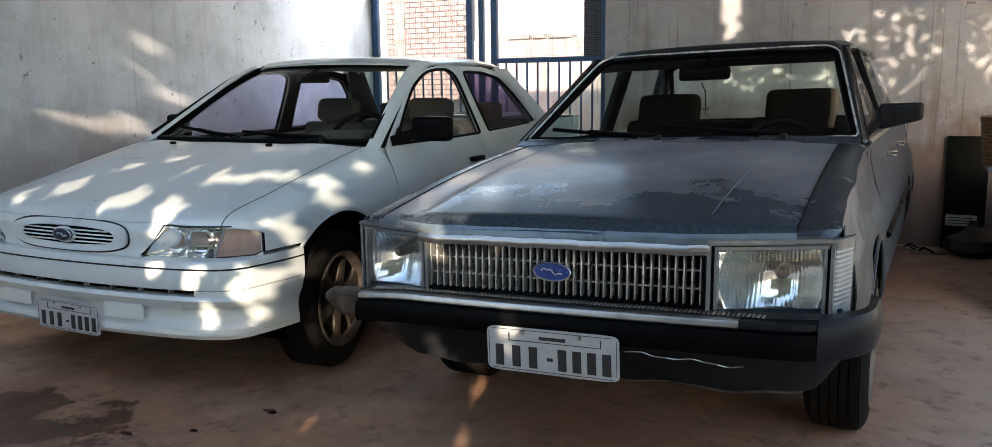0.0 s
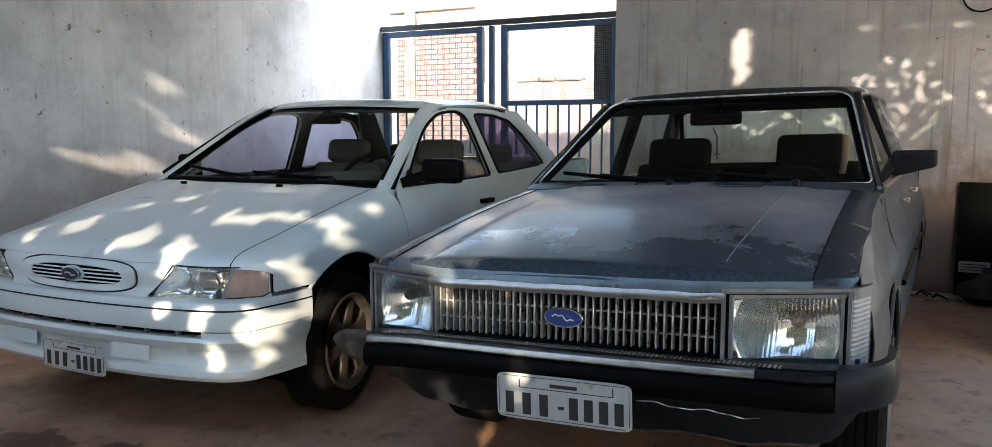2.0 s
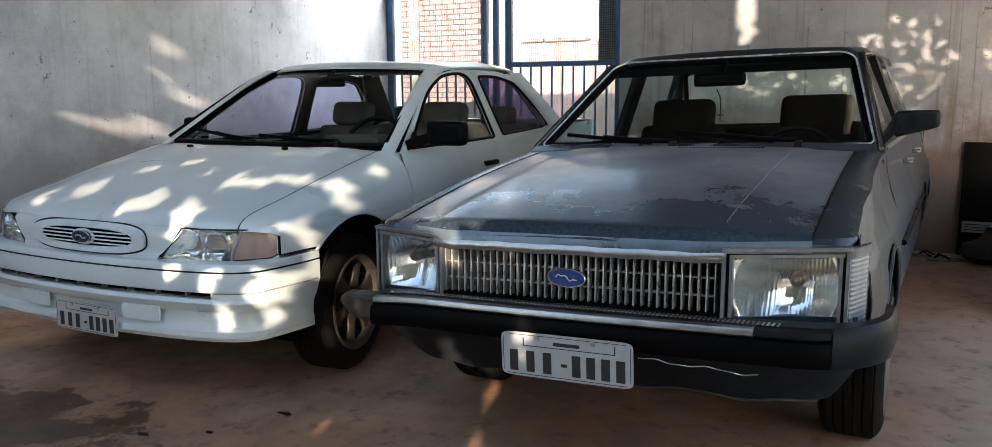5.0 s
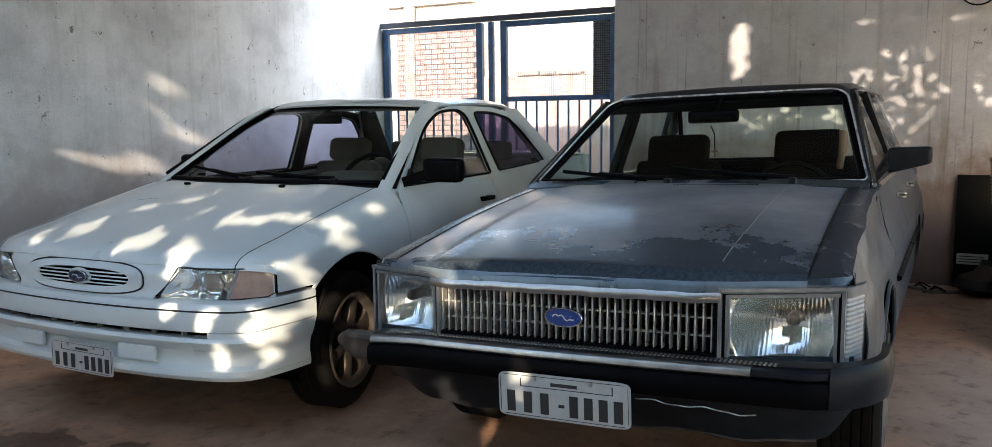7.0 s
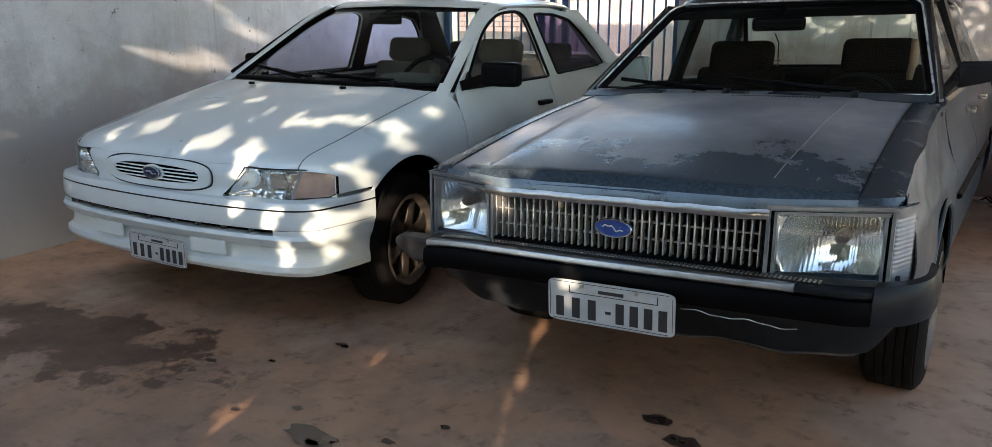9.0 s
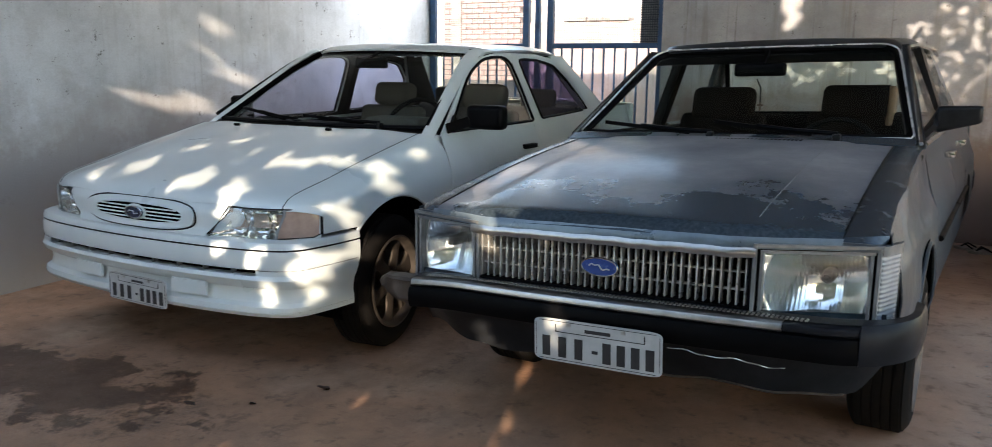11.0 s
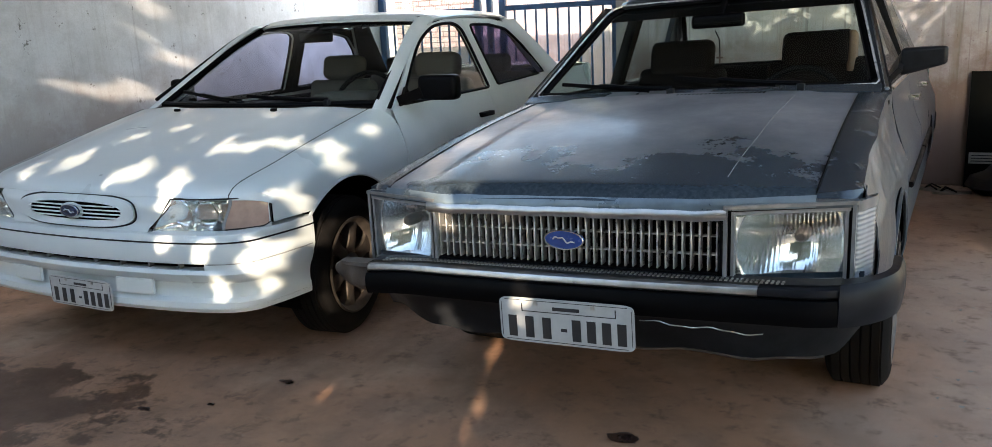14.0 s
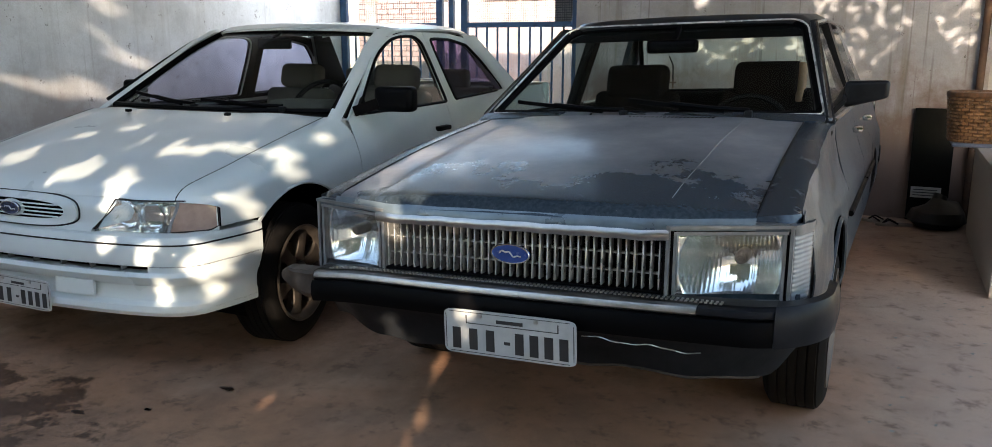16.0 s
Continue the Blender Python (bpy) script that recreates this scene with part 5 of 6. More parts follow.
# ---------------------------------------------------------------- the white saloon
white = thing("sedan_car", "rounded white saloon with dark tinted rear windows, parked beside the wall", "car", pose(-2.097, -0.151, 0, 0, 0, 2.06))


WARP[0] = lambda p: Vector((p.x, p.y + 0.12 * ease(1.72, 2.15, p.y), p.z))


def wn_y(x):
    """Plan of the nose at lamp height."""
    return 0.130 + 0.10 * x * x + 0.55 * x ** 6


def wb_plan(s):
    """Plan of the bumper: the front arc, then the flank back to the wheel arch."""
    a = abs(s)
    if a < 0.80:
        x = a / 0.80 * 0.795
        y = 0.095 + 0.12 * x * x + 0.30 * x ** 8 + 40 * x ** 30
    else:
        t = (a - 0.80) / 0.20
        x, y = 0.795 + 0.040 * math.sin(t * math.pi / 2), 0.2598 + 0.2964 * t
    return (math.copysign(x, s), y)


def wb_strip(prof, s0, s1, n):
    def f(u, v):
        s = lerp(s0, s1, u)
        x, y = wb_plan(s)
        d = 0.002
        (xa, ya), (xb, yb) = wb_plan(s - d), wb_plan(s + d)
        nx, ny = yb - ya, -(xb - xa)
        ln = math.hypot(nx, ny) or 1
        k = v * (len(prof) - 1)
        i = min(int(k), len(prof) - 2)
        o, z = (lerp(prof[i][j], prof[i + 1][j], k - i) for j in (0, 1))
        o *= 1 - 0.8 * ease(0.74, 0.90, abs(s)) * (o > -0.035)
        return (x + nx / ln * o, y + ny / ln * o, z)
    return grid(f, n, len(prof) - 1)


wbp = [(-0.06, 0.572), (-0.02, 0.571), (-0.006, 0.566), (0.0, 0.555), (0.002, 0.541)]
wb = part("front_bumper", wb_strip(wbp, -1, 1, 110), "white", white, "white moulded bumper with a slotted intake", thick=0.004)
part("bumper_crease", wb_strip([(0.001, 0.541), (-0.004, 0.539), (-0.004, 0.536), (0.001, 0.534)], -0.99, 0.99, 110), "trim", wb)
part("bumper_face", wb_strip([(0.002, 0.534), (0.005, 0.51), (0.006, 0.48), (0.002, 0.459)], -1, 1, 110), "white", wb, thick=0.004)
part("intake_slot", wb_strip([(-0.045, 0.462), (-0.045, 0.424)], -1, 1, 90), "deep_shade", wb)
part("slot_shelf", wb_strip([(0.002, 0.459), (-0.04, 0.457)], -1, 1, 90), "black", wb)
for s in (-0.60, -0.46, -0.32, -0.18, -0.04, 0.10, 0.24, 0.38, 0.52):
    x, y = wb_plan(s)
    part("slot_rib", box(x - 0.0045, x + 0.0045, y + 0.012, y + 0.035, 0.436, 0.458, 0.001), "bezel", wb)
for sx in (-1, 1):
    part("slot_line", wb_strip([(0.0045, 0.4605), (0.001, 0.4585), (0.0045, 0.4565)], sx * 0.645, sx * 0.99, 30), "trim", wb)
    part("slot_end", wb_strip([(0.002, 0.462), (0.004, 0.443), (0.003, 0.424)], sx * 0.64, sx * 1.0, 34), "white", wb, thick=0.004)
part("bumper_lower", wb_strip([(-0.04, 0.436), (0.006, 0.435), (0.014, 0.420), (0.004, 0.395), (-0.022, 0.378), (-0.026, 0.352), (-0.018, 0.322), (0.004, 0.308), (0.008, 0.285), (-0.004, 0.268), (-0.04, 0.262)], -1, 1, 110), "white", wb, thick=0.004)
part("lip_line", wb_strip([(0.0085, 0.290), (0.004, 0.288), (0.008, 0.286)], -0.98, 0.98, 100), "trim", wb)
for sx in (-1, 1):
    def recess(u, v):
        x = sx * lerp(0.22, 0.40, u)
        return (x, wb_plan(x / 0.795 * 0.80)[1] + 0.006, lerp(0.335, 0.392, v))
    part("fog_lamp_blank", grid(recess, 6, 3), "white", wb, thick=0.012)
number_plate(white, 0.078, 0.030, 0.314, (0, 1.0, 0), 7, "grimy white number plate").scale = (0.88, 1, 0.92)


def hood_edge(v):
    """The shut line beside the bonnet: from the lamp to the windscreen's foot."""
    return lerp(0.685, 0.716, v ** 0.75), lerp(0.275, 1.175, v)


def hood_w(u, v):
    s = 2 * u - 1
    ex, ey = hood_edge(v)
    x = s * ex
    yc = lerp(0.16, 1.10, v)
    y = lerp(yc, ey, s * s)
    if v < 0.3:
        t = 1 - v / 0.3
        y = lerp(y, wn_y(x) + 0.018 + 0.12 * v, t * t)
    zc = 0.725 + 0.218 * (v ** 0.80)
    z = zc - lerp(0.020, 0.012, v) * s * s
    z -= 0.022 * (1 - min(1, v / 0.10)) ** 2
    z += 0.007 * (ease(0.95, 0.75, abs(s)) - ease(0.62, 0.42, abs(s)))
    return (x, y, z)


whood = part("bonnet", grid(hood_w, 64, 48), "white", white, "smooth white bonnet", thick=0.004)
for x, y in ((-0.34, 1.045), (0.27, 1.05)):
    part("washer_jet", box(x - 0.014, x + 0.014, y - 0.01, y + 0.012, 0.932, 0.946, 0.005, 2), "black", whood)
part("shut_line", tube([(hood_edge(v)[0] + 0.003, hood_w(1, v)[1], hood_w(1, v)[2] - 0.002) for v in np.linspace(0.02, 1, 24)], 0.0035, 5), "black", whood)
part("shut_line", tube([(-hood_edge(v)[0] - 0.003, hood_w(1, v)[1], hood_w(1, v)[2] - 0.002) for v in np.linspace(0.02, 1, 24)], 0.0035, 5), "black", whood)

# front panel with the oval grille
def front_f(x, z, o=0.0):
    return (x, wn_y(x) - o + 0.03 * ease(0.66, 0.72, z) - 0.012 * ease(0.60, 0.58, z), z)


def lamp_in(z):
    """Where the front panel meets the lamp, by height."""
    return lerp(0.385, 0.490, ease(0.565, 0.69, z))


front = part("front_panel", grid(lambda u, v: front_f(lerp(-1, 1, u) * lamp_in(lerp(0.572, 0.703, v)), lerp(0.572, 0.703, v), 0.0), 40, 12), "white", whood)
oo, oi = ellipse(0, 0.640, 0.325, 0.058, 44, 3.2), ellipse(0, 0.640, 0.262, 0.036, 44, 2.8)
gp = part("grille", ring_panel(oo, oi, lambda x, z: front_f(x, z, 0.010)), "white", white, "oval white grille with black slots", thick=0.006)
part("grille_groove", tube([front_f(x, z, 0.0015) for x, z in ellipse(0, 0.640, 0.330, 0.062, 60, 3.2)], 0.0035, 5, closed=True), "trim", gp)
part("grille_cavity", grid(lambda u, v: (lambda e: front_f(e[0] * v, 0.640 + (e[1] - 0.640) * v, 0.004))(oi[int(round(u * 44)) % 44]), 44, 6), "deep_shade", gp)
for k, z in enumerate((0.617, 0.632, 0.647, 0.662)):
    hw = 0.262 * (1 - (abs(z - 0.640) / 0.036) ** 2.8) ** (1 / 2.8)
    part("slat", tube([front_f(x, z, 0.013) for x in np.linspace(-hw, hw, 20)], 0.0034, 6), "white", gp)
badge(gp, 0.0, wn_y(0) - 0.016, 0.640, 0.052, 0.025, "badge_dark")
part("badge_boss", grid(lambda u, v: front_f(0.066 * v * math.cos(u * 6.2832), 0.640 + 0.033 * v * math.sin(u * 6.2832), 0.012), 32, 3), "white", gp)

# lamps
for sx in (-1, 1):
    def lp(t, z, o):
        """t from 0 at the inner end to 1 round the corner."""
        x = lerp(lamp_in(z) + 0.004, 0.798, t ** 0.85)
        y = wn_y(x) + 0.02 * t
        return (sx * (x + o * 0.5 * t), y - o * (1 - 0.4 * t), z)
    def zr(t):
        return 0.566 + 0.008 * t + 0.014 * ease(0.90, 1, t) ** 3, 0.697 - 0.012 * t - 0.022 * ease(0.90, 1, t) ** 3
    hl = part("headlamp", grid(lambda u, v: lp(u, lerp(*zr(u), v), -0.004 - 0.055 * (1 - (2 * u - 1) ** 6) * (1 - (2 * v - 1) ** 6)), 40, 12), "reflector", white, "clear wrap-round headlamp with amber corner")
    part("lens", grid(lambda u, v: lp(u * 0.63, lerp(*zr(u * 0.63), v), 0.008 * math.sin(v * 3.14)), 24, 10), "lens", hl, "clear lamp glass")
    part("indicator", grid(lambda u, v: lp(lerp(0.645, 0.985, u), lerp(*zr(lerp(0.645, 0.985, u)), v), 0.006 * math.sin(v * 3.14)), 14, 10), "amber", hl, "faded amber corner lamp")
    part("lamp_corner", grid(lambda u, v: lp(lerp(0.80, 1.0, u), lerp(0.562, 0.703, v), -0.0025), 8, 8), "white", hl)
    part("divider", tube([lp(0.637, lerp(*zr(0.637), v), 0.004) for v in np.linspace(0, 1, 6)], 0.006, 6), "lens_clear", hl)
    loop = [lp(u, zr(u)[0], 0.0) for u in np.linspace(0, 1, 20)] + [lp(u, zr(u)[1], 0.0) for u in np.linspace(1, 0, 20)]
    part("gasket", tube(loop, 0.0030, 6, closed=True), "trim", hl)
    for cx, cr in ((0.505, 0.044), (0.598, 0.052)):
        bm = lathe([(0.0, -0.058), (0.013, -0.058), (0.014, -0.030), (0.0145, -0.056), (cr * 0.55, -0.046), (cr * 0.85, -0.026), (cr, 0.0), (cr + 0.004, -0.002)], 32, "z")
        part("reflector_bowl", bm, "reflector", hl, at=pose(sx * cx, wn_y(cx) + 0.036, 0.632, 90))


def wx(y, z):
    """Half-width of the white body."""
    w = 0.838 - 0.075 * ease(0.66, 0.96, z) ** 1.3 - 0.035 * ease(0.45, 0.18, z)
    w -= 0.034 * ease(0.75, 0.30, y)
    w -= 0.10 * ease(3.6, 4.2, y) ** 2
    return w


WBELT = 0.915
for sx in (-1, 1):
    def wing(u, v):
        """Round from the bonnet's shut line over the shoulder and down to the arch."""
        ex, ey, ez = hood_w(1, u)
        y2 = lerp(0.362, 1.30, u)
        zb = arch(y2, 0.835, 0.385, 0.30, 0.585 if y2 < 0.83 else 0.22)
        zb = max(zb, 0.583) if y2 < 0.6 else zb
        zs = lerp(0.655, 0.80, u)           # where the flank begins
        if v < 0.4:
            t = v / 0.4
            a = t * math.pi / 2
            x = ex + 0.006 + (wx(y2, zs) - ex - 0.006) * math.sin(a) ** 0.9
            z = zs + (ez - zs) * math.cos(a) ** 0.85
            y = lerp(ey, y2, t)
        else:
            t = (v - 0.4) / 0.6
            z = lerp(zs, min(zb, zs - 0.004), t)
            x, y = wx(y2, z), y2
        return (sx * x, y, z)
    wg = part("front_wing", grid(wing, 60, 30), "white", white, thick=0.003)
    part("arch_lip", tube([(sx * (wx(0.835 + 0.385 * math.cos(a), 0.30 + 0.385 * math.sin(a)) - 0.004), 0.835 + 0.385 * math.cos(a), 0.30 + 0.385 * math.sin(a)) for a in np.linspace(0.0, 2.75, 28)], 0.008, 6), "white", wg)
    part("arch_liner", grid(lambda u, v: (sx * lerp(0.815, 0.50, v), 0.835 + 0.389 * math.cos(u * 3.5 - 0.1), 0.30 + 0.389 * math.sin(u * 3.5 - 0.1)), 24, 2), "deep_shade", wg)
    part("cowl_corner", box(min(sx * 0.712, sx * 0.752), max(sx * 0.712, sx * 0.752), 1.17, 1.36, 0.84, 0.918, 0.012), "white", wg)
    def belt_w(y):
        return WBELT + 0.03 * ease(2.0, 3.3, y)
    for nm, a, b in (("front_door", 1.306, 2.225), ("rear_door", 2.231, 3.0)):
        d = side_panel(nm, white, sx, a, b, belt_w, lambda y: 0.22, wx, "white", 16, 14)
        part("door_handle", box(min(sx * 0.795, sx * 0.835), max(sx * 0.795, sx * 0.835), b - 0.20, b - 0.07, 0.785, 0.812, 0.008), "black", d)
        part("side_moulding", tube([(sx * (wx(y, 0.52) + 0.004), y, 0.52) for y in np.linspace(a + 0.01, b - 0.01, 8)], 0.016, 6), "white", d)
    side_panel("rear_wing", white, sx, 3.006, 4.15, lambda y: belt_w(y) + 0.03, lambda y: arch(y, 3.355, 0.36, 0.29, 0.24), wx, "white", 30, 14)
part("boot_lid", grid(lambda u, v: (lerp(-0.70, 0.70, u), lerp(3.42, 4.14, v), 1.00 - 0.02 * v + 0.02 * (1 - (2 * u - 1) ** 2)), 16, 10), "white", white, thick=0.004)
part("tail_panel", box(-0.72, 0.72, 4.10, 4.16, 0.30, 0.98, 0.03), "white", white)
part("underbody", box(-0.58, 0.58, 0.55, 4.1, 0.17, 0.30, 0.03), "deep_shade", white)
part("engine_bay", box(-0.50, 0.50, 0.26, 1.15, 0.22, 0.62, 0.05), "deep_shade", white)
part("bulkhead", box(-0.70, 0.70, 1.20, 1.26, 0.28, 0.90, 0.01), "cabin", white)

# greenhouse
WWB, WWT = (1.175, 0.945), (1.835, 1.335)
ws_f = screen(WWB, WWT, 0.700, 0.552, 0.13)
wws = part("windscreen", grid(ws_f, 28, 12), "pane", white, "windscreen with a black border")
loop = [ws_f(u, 0) for u in np.linspace(0, 1, 16)] + [ws_f(1, v) for v in np.linspace(0.06, 0.94, 8)] + [ws_f(u, 1) for u in np.linspace(0.98, 0.02, 16)] + [ws_f(0, v) for v in np.linspace(0.94, 0.06, 8)]
part("rubber_seal", tube(loop, 0.017, 8, closed=True), "black", wws)
part("black_band", grid(lambda u, v: tuple(Vector(ws_f(u, lerp(1.0, 0.93, v))) + Vector((0, 0.006, -0.003))), 20, 2), "black", wws)
part("scuttle", grid(lambda u, v: (lerp(-0.70, 0.70, u), lerp(1.075, 1.20, v) + 0.09 * (2 * u - 1) ** 2, 0.928 + 0.022 * v - 0.012 * (2 * u - 1) ** 2), 20, 3), "black", white, "black plastic scuttle", thick=0.004)
rw_f = screen((3.45, 1.00), (2.99, 1.33), 0.60, 0.52, -0.10)
part("rear_window", grid(rw_f, 20, 8), "pane", white)


def roof_w(u, v):
    s = 2 * u - 1
    y = lerp(1.815, 3.02, v) + 0.13 * s * s * (1 - v) - 0.10 * s * s * v
    hw = 0.593 + 0.012 * math.sin(v * math.pi)
    z = 1.352 + 0.026 * math.sin(v * math.pi) ** 0.7 + 0.018 * (1 - s ** 2) - 0.024 * max(0, abs(s) - 0.82) ** 2 / 0.033
    z -= 0.022 * (1 - min(1, v / 0.06)) ** 2 + 0.025 * (1 - min(1, (1 - v) / 0.07)) ** 2
    return (s * hw, y, z)


wroof = part("roof", grid(roof_w, 40, 26), "white", white, "white roof panel", thick=0.012)
part("head_lining", grid(lambda u, v: (lerp(-0.53, 0.53, u), lerp(1.95, 2.96, v), 1.322), 8, 8), "lining", white)


def soften(loop, corner):
    """Twice as many points: cut corners for an opening, kept corners for the panel's edge."""
    out = []
    for i, (y, z) in enumerate(loop):
        k = corner if z > 1.0 else min(corner, 0.05)
        (ya, za), (yb, zb) = loop[i - 1], loop[(i + 1) % len(loop)]
        out += [(lerp(y, ya, k), lerp(z, za, k)), (lerp(y, yb, k), lerp(z, zb, k))]
    return out


def wgh(z):
    return lerp(0.768, 0.592, (z - 0.92) / 0.41)


for sx in (-1, 1):
    pil = grid(lambda u, v: (lambda t: (sx * lerp(0.735, 0.578, t) + sx * 0.030 * (u - 0.5), lerp(1.22, 1.90, t) + 0.085 * u - 0.02, lerp(0.925, 1.340, t) + 0.010 * math.sin(u * 3.14)))(v * 1.18 - 0.18), 5, 12)
    part("windscreen_pillar", pil, "white", white, thick=0.02)
    part("windscreen_moulding", tube([(sx * (lerp(0.715, 0.560, t) + (0.012 if sx < 0 else 0.0)), lerp(1.235, 1.925, t), lerp(0.940, 1.332, t) + (0.012 if sx < 0 else 0.004)) for t in np.linspace(0.05, 0.95, 10)], 0.0095, 6), "black", white)
    def on(y, z):
        return (sx * wgh(z), y, z)
    # front door frame and glass
    of = [(1.30, 0.912), (1.50, 1.045), (1.70, 1.185), (1.90, 1.300), (2.06, 1.330), (2.262, 1.333), (2.280, 1.20), (2.288, 1.05), (2.292, 0.918), (1.76, 0.912)]
    fi = [(1.400, 0.930), (1.550, 1.045), (1.725, 1.172), (1.87, 1.262), (1.98, 1.306), (2.195, 1.308), (2.222, 1.20), (2.232, 1.06), (2.240, 0.936), (1.76, 0.930)]
    of, fi = soften(soften(of, 0.01), 0.01), soften(soften(fi, 0.27), 0.25)
    fr_ = part("front_window_frame", ring_panel(of, fi, on), "white", white, thick=0.014)
    part("inner_trim", ring_panel(of, fi, lambda y, z: (sx * (wgh(z) - 0.024), y, z)), "cabin", fr_, thick=0.006)
    part("window_seal", tube([on(*p) for p in fi], 0.009, 6, closed=True), "black", fr_)
    part("side_window", fan([on(y, z) for y, z in fi]), "pane" if sx > 0 else "film", fr_)
    ofr = [(2.296, 0.918), (2.290, 1.10), (2.268, 1.333), (2.60, 1.330), (2.86, 1.300), (3.03, 1.19), (3.17, 1.01), (3.19, 0.945), (2.7, 0.93)]
    fir = [(2.362, 0.945), (2.340, 1.10), (2.318, 1.298), (2.58, 1.294), (2.80, 1.262), (2.94, 1.16), (3.08, 1.01), (3.10, 0.97), (2.6, 0.952)]
    ofr, fir = soften(soften(ofr, 0.01), 0.01), soften(soften(fir, 0.10), 0.25)
    fr2 = part("rear_window_frame", ring_panel(ofr, fir, on), "white", white, thick=0.014)
    part("inner_trim", ring_panel(ofr, fir, lambda y, z: (sx * (wgh(z) - 0.024), y, z)), "cabin", fr2, thick=0.006)
    part("window_seal", tube([on(*p) for p in fir], 0.009, 6, closed=True), "black", fr2)
    part("side_window", fan([on(y, z) for y, z in fir]), "tinted" if sx > 0 else "film", fr2, "purple-tinted rear side window")
    part("pillar_lining", grid(lambda u, v: (sx * (wgh(lerp(0.95, 1.325, v)) - 0.045), lerp(lerp(3.11, 2.80, v), lerp(3.47, 3.0, v), u), lerp(0.95, 1.325, v)), 4, 8), "cabin", white)
    part("rear_pillar", grid(lambda u, v: (sx * wgh(lerp(0.95, 1.325, v)), lerp(lerp(3.11, 2.80, v), lerp(3.47, 3.0, v), u), lerp(0.95, 1.325, v)), 4, 8), "white", white, thick=0.03)
    part("door_lining", box(min(sx * 0.70, sx * 0.74), max(sx * 0.70, sx * 0.74), 1.3, 3.0, 0.30, 0.90, 0.01), "cabin", white)
    # door mirrors
    x0, x1 = (0.845, 1.050) if sx > 0 else (-0.895, -0.775)
    my = 0.0 if sx > 0 else 0.135
    dm = part("door_mirror", box(x0, x1, 1.40 + my, 1.49 + my, 0.945, 1.065, 0.032, 4), "black", white, "black door mirror")
    part("mirror_foot", bar((sx * 0.75, 1.40 + my, 0.945), (sx * 0.86, 1.44 + my, 0.985), 0.05, 0.09, (0, 0, 1)), "black", dm)
    part("mirror_corner", fan([on(1.36, 0.925), on(1.47, 0.925), on(1.47, 1.005)]), "black", dm, thick=0.02)
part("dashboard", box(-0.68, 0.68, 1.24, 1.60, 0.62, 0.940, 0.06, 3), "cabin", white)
part("instrument_hood", box(0.20, 0.56, 1.42, 1.62, 0.90, 0.985, 0.04, 3), "seat_grey", white)
steering_wheel(white, 0.36, 1.66, 0.90, 0.19)
for x in (-0.36, 0.34):
    ws_seat = seat(white, x, 1.74, 0.50, 0.48, "seat_grey", head=False)
    hr = box(-0.150, 0.150, -0.055, 0.055, -0.085, 0.085, 0.053, 5)
    for v in hr.verts:
        v.co.z *= 1 - 1.4 * v.co.x * v.co.x / 0.15 * (0.5 if v.co.z > 0 else 1.0)
    bmesh.ops.transform(hr, matrix=pose(x, 2.40, 1.060, -12), verts=hr.verts)
    part("headrest", hr, "seat_grey", ws_seat)
    for q in (-0.05, 0.05):
        part("headrest_post", tube([(x + q, 2.36, 0.94), (x + q, 2.385, 1.01)], 0.006, 6), "dull_chrome", ws_seat)
rs = part("rear_seat", box(-0.64, 0.64, 2.70, 3.12, 0.38, 0.56, 0.05, 3), "seat_grey", white)
part("backrest", box(-0.64, 0.64, 3.06, 3.22, 0.5, 0.98, 0.05, 3), "seat_grey", rs)
for x in (-0.36, 0.36):
    part("headrest", box(x - 0.13, x + 0.13, 3.08, 3.18, 0.96, 1.10, 0.04, 3), "seat_grey", rs)
part("parcel_shelf", box(-0.64, 0.64, 3.18, 3.46, 0.96, 0.98), "cabin", white)
mi = part("interior_mirror", box(-0.11, 0.11, 1.76, 1.785, 1.235, 1.295, 0.014, 3), "black", white)
part("mirror_stem", bar((0.0, 1.775, 1.29), (0.0, 1.84, 1.335), 0.02, 0.02), "black", mi)
wiper(white, (-0.05, 1.185, 0.955), (-0.56, 1.33, 1.005))
wiper(white, (0.46, 1.215, 0.955), (-0.04, 1.24, 0.985))
for sx in (-1, 1):
    fw = wheel(white, sx * 0.745, 0.802, sx, r=0.30, w=0.19)
    fw.rotation_euler = (0, 0, radians(6 if sx > 0 else 186))
    wheel(white, sx * 0.745, 3.445, sx, r=0.30, w=0.19)
WARP[0] = None
# ---------------------------------------------------------------- bench and the things on it
bench = thing("masonry_bench", "low whitewashed masonry bench standing on the cement floor", "bench")
part("base", box(1.466, 3.0, 2.648, 4.34, 0.0, 0.578, 0.008, 2), "block", bench)
part("top_slab", box(1.455, 3.0, 2.636, 4.34, 0.579, 0.62, 0.010, 2), "block", bench)

tray = thing("metal_tray", "blue-grey metal tray lying on the clay bowl", "tray", pose(1.66, 3.05, 0.742))
part("dish", box(-0.42, 0.42, -0.20, 0.20, 0.0, 0.014, 0.005), "tray", tray)
for sy in (-1, 1):
    part("rim", tube([(-0.42, sy * 0.20, 0.012), (0.42, sy * 0.20, 0.012)], 0.010, 8), "tray", tray)

bowl = part("clay_bowl", lathe([(0.0, 0.0), (0.16, 0.0), (0.20, 0.03), (0.235, 0.12), (0.225, 0.12), (0.19, 0.035), (0.0, 0.012)], 40, "z"), "clay", at=pose(1.72, 3.02, 0.6205))
tagged(bowl, "wide terracotta bowl standing on the bench", "bowl")

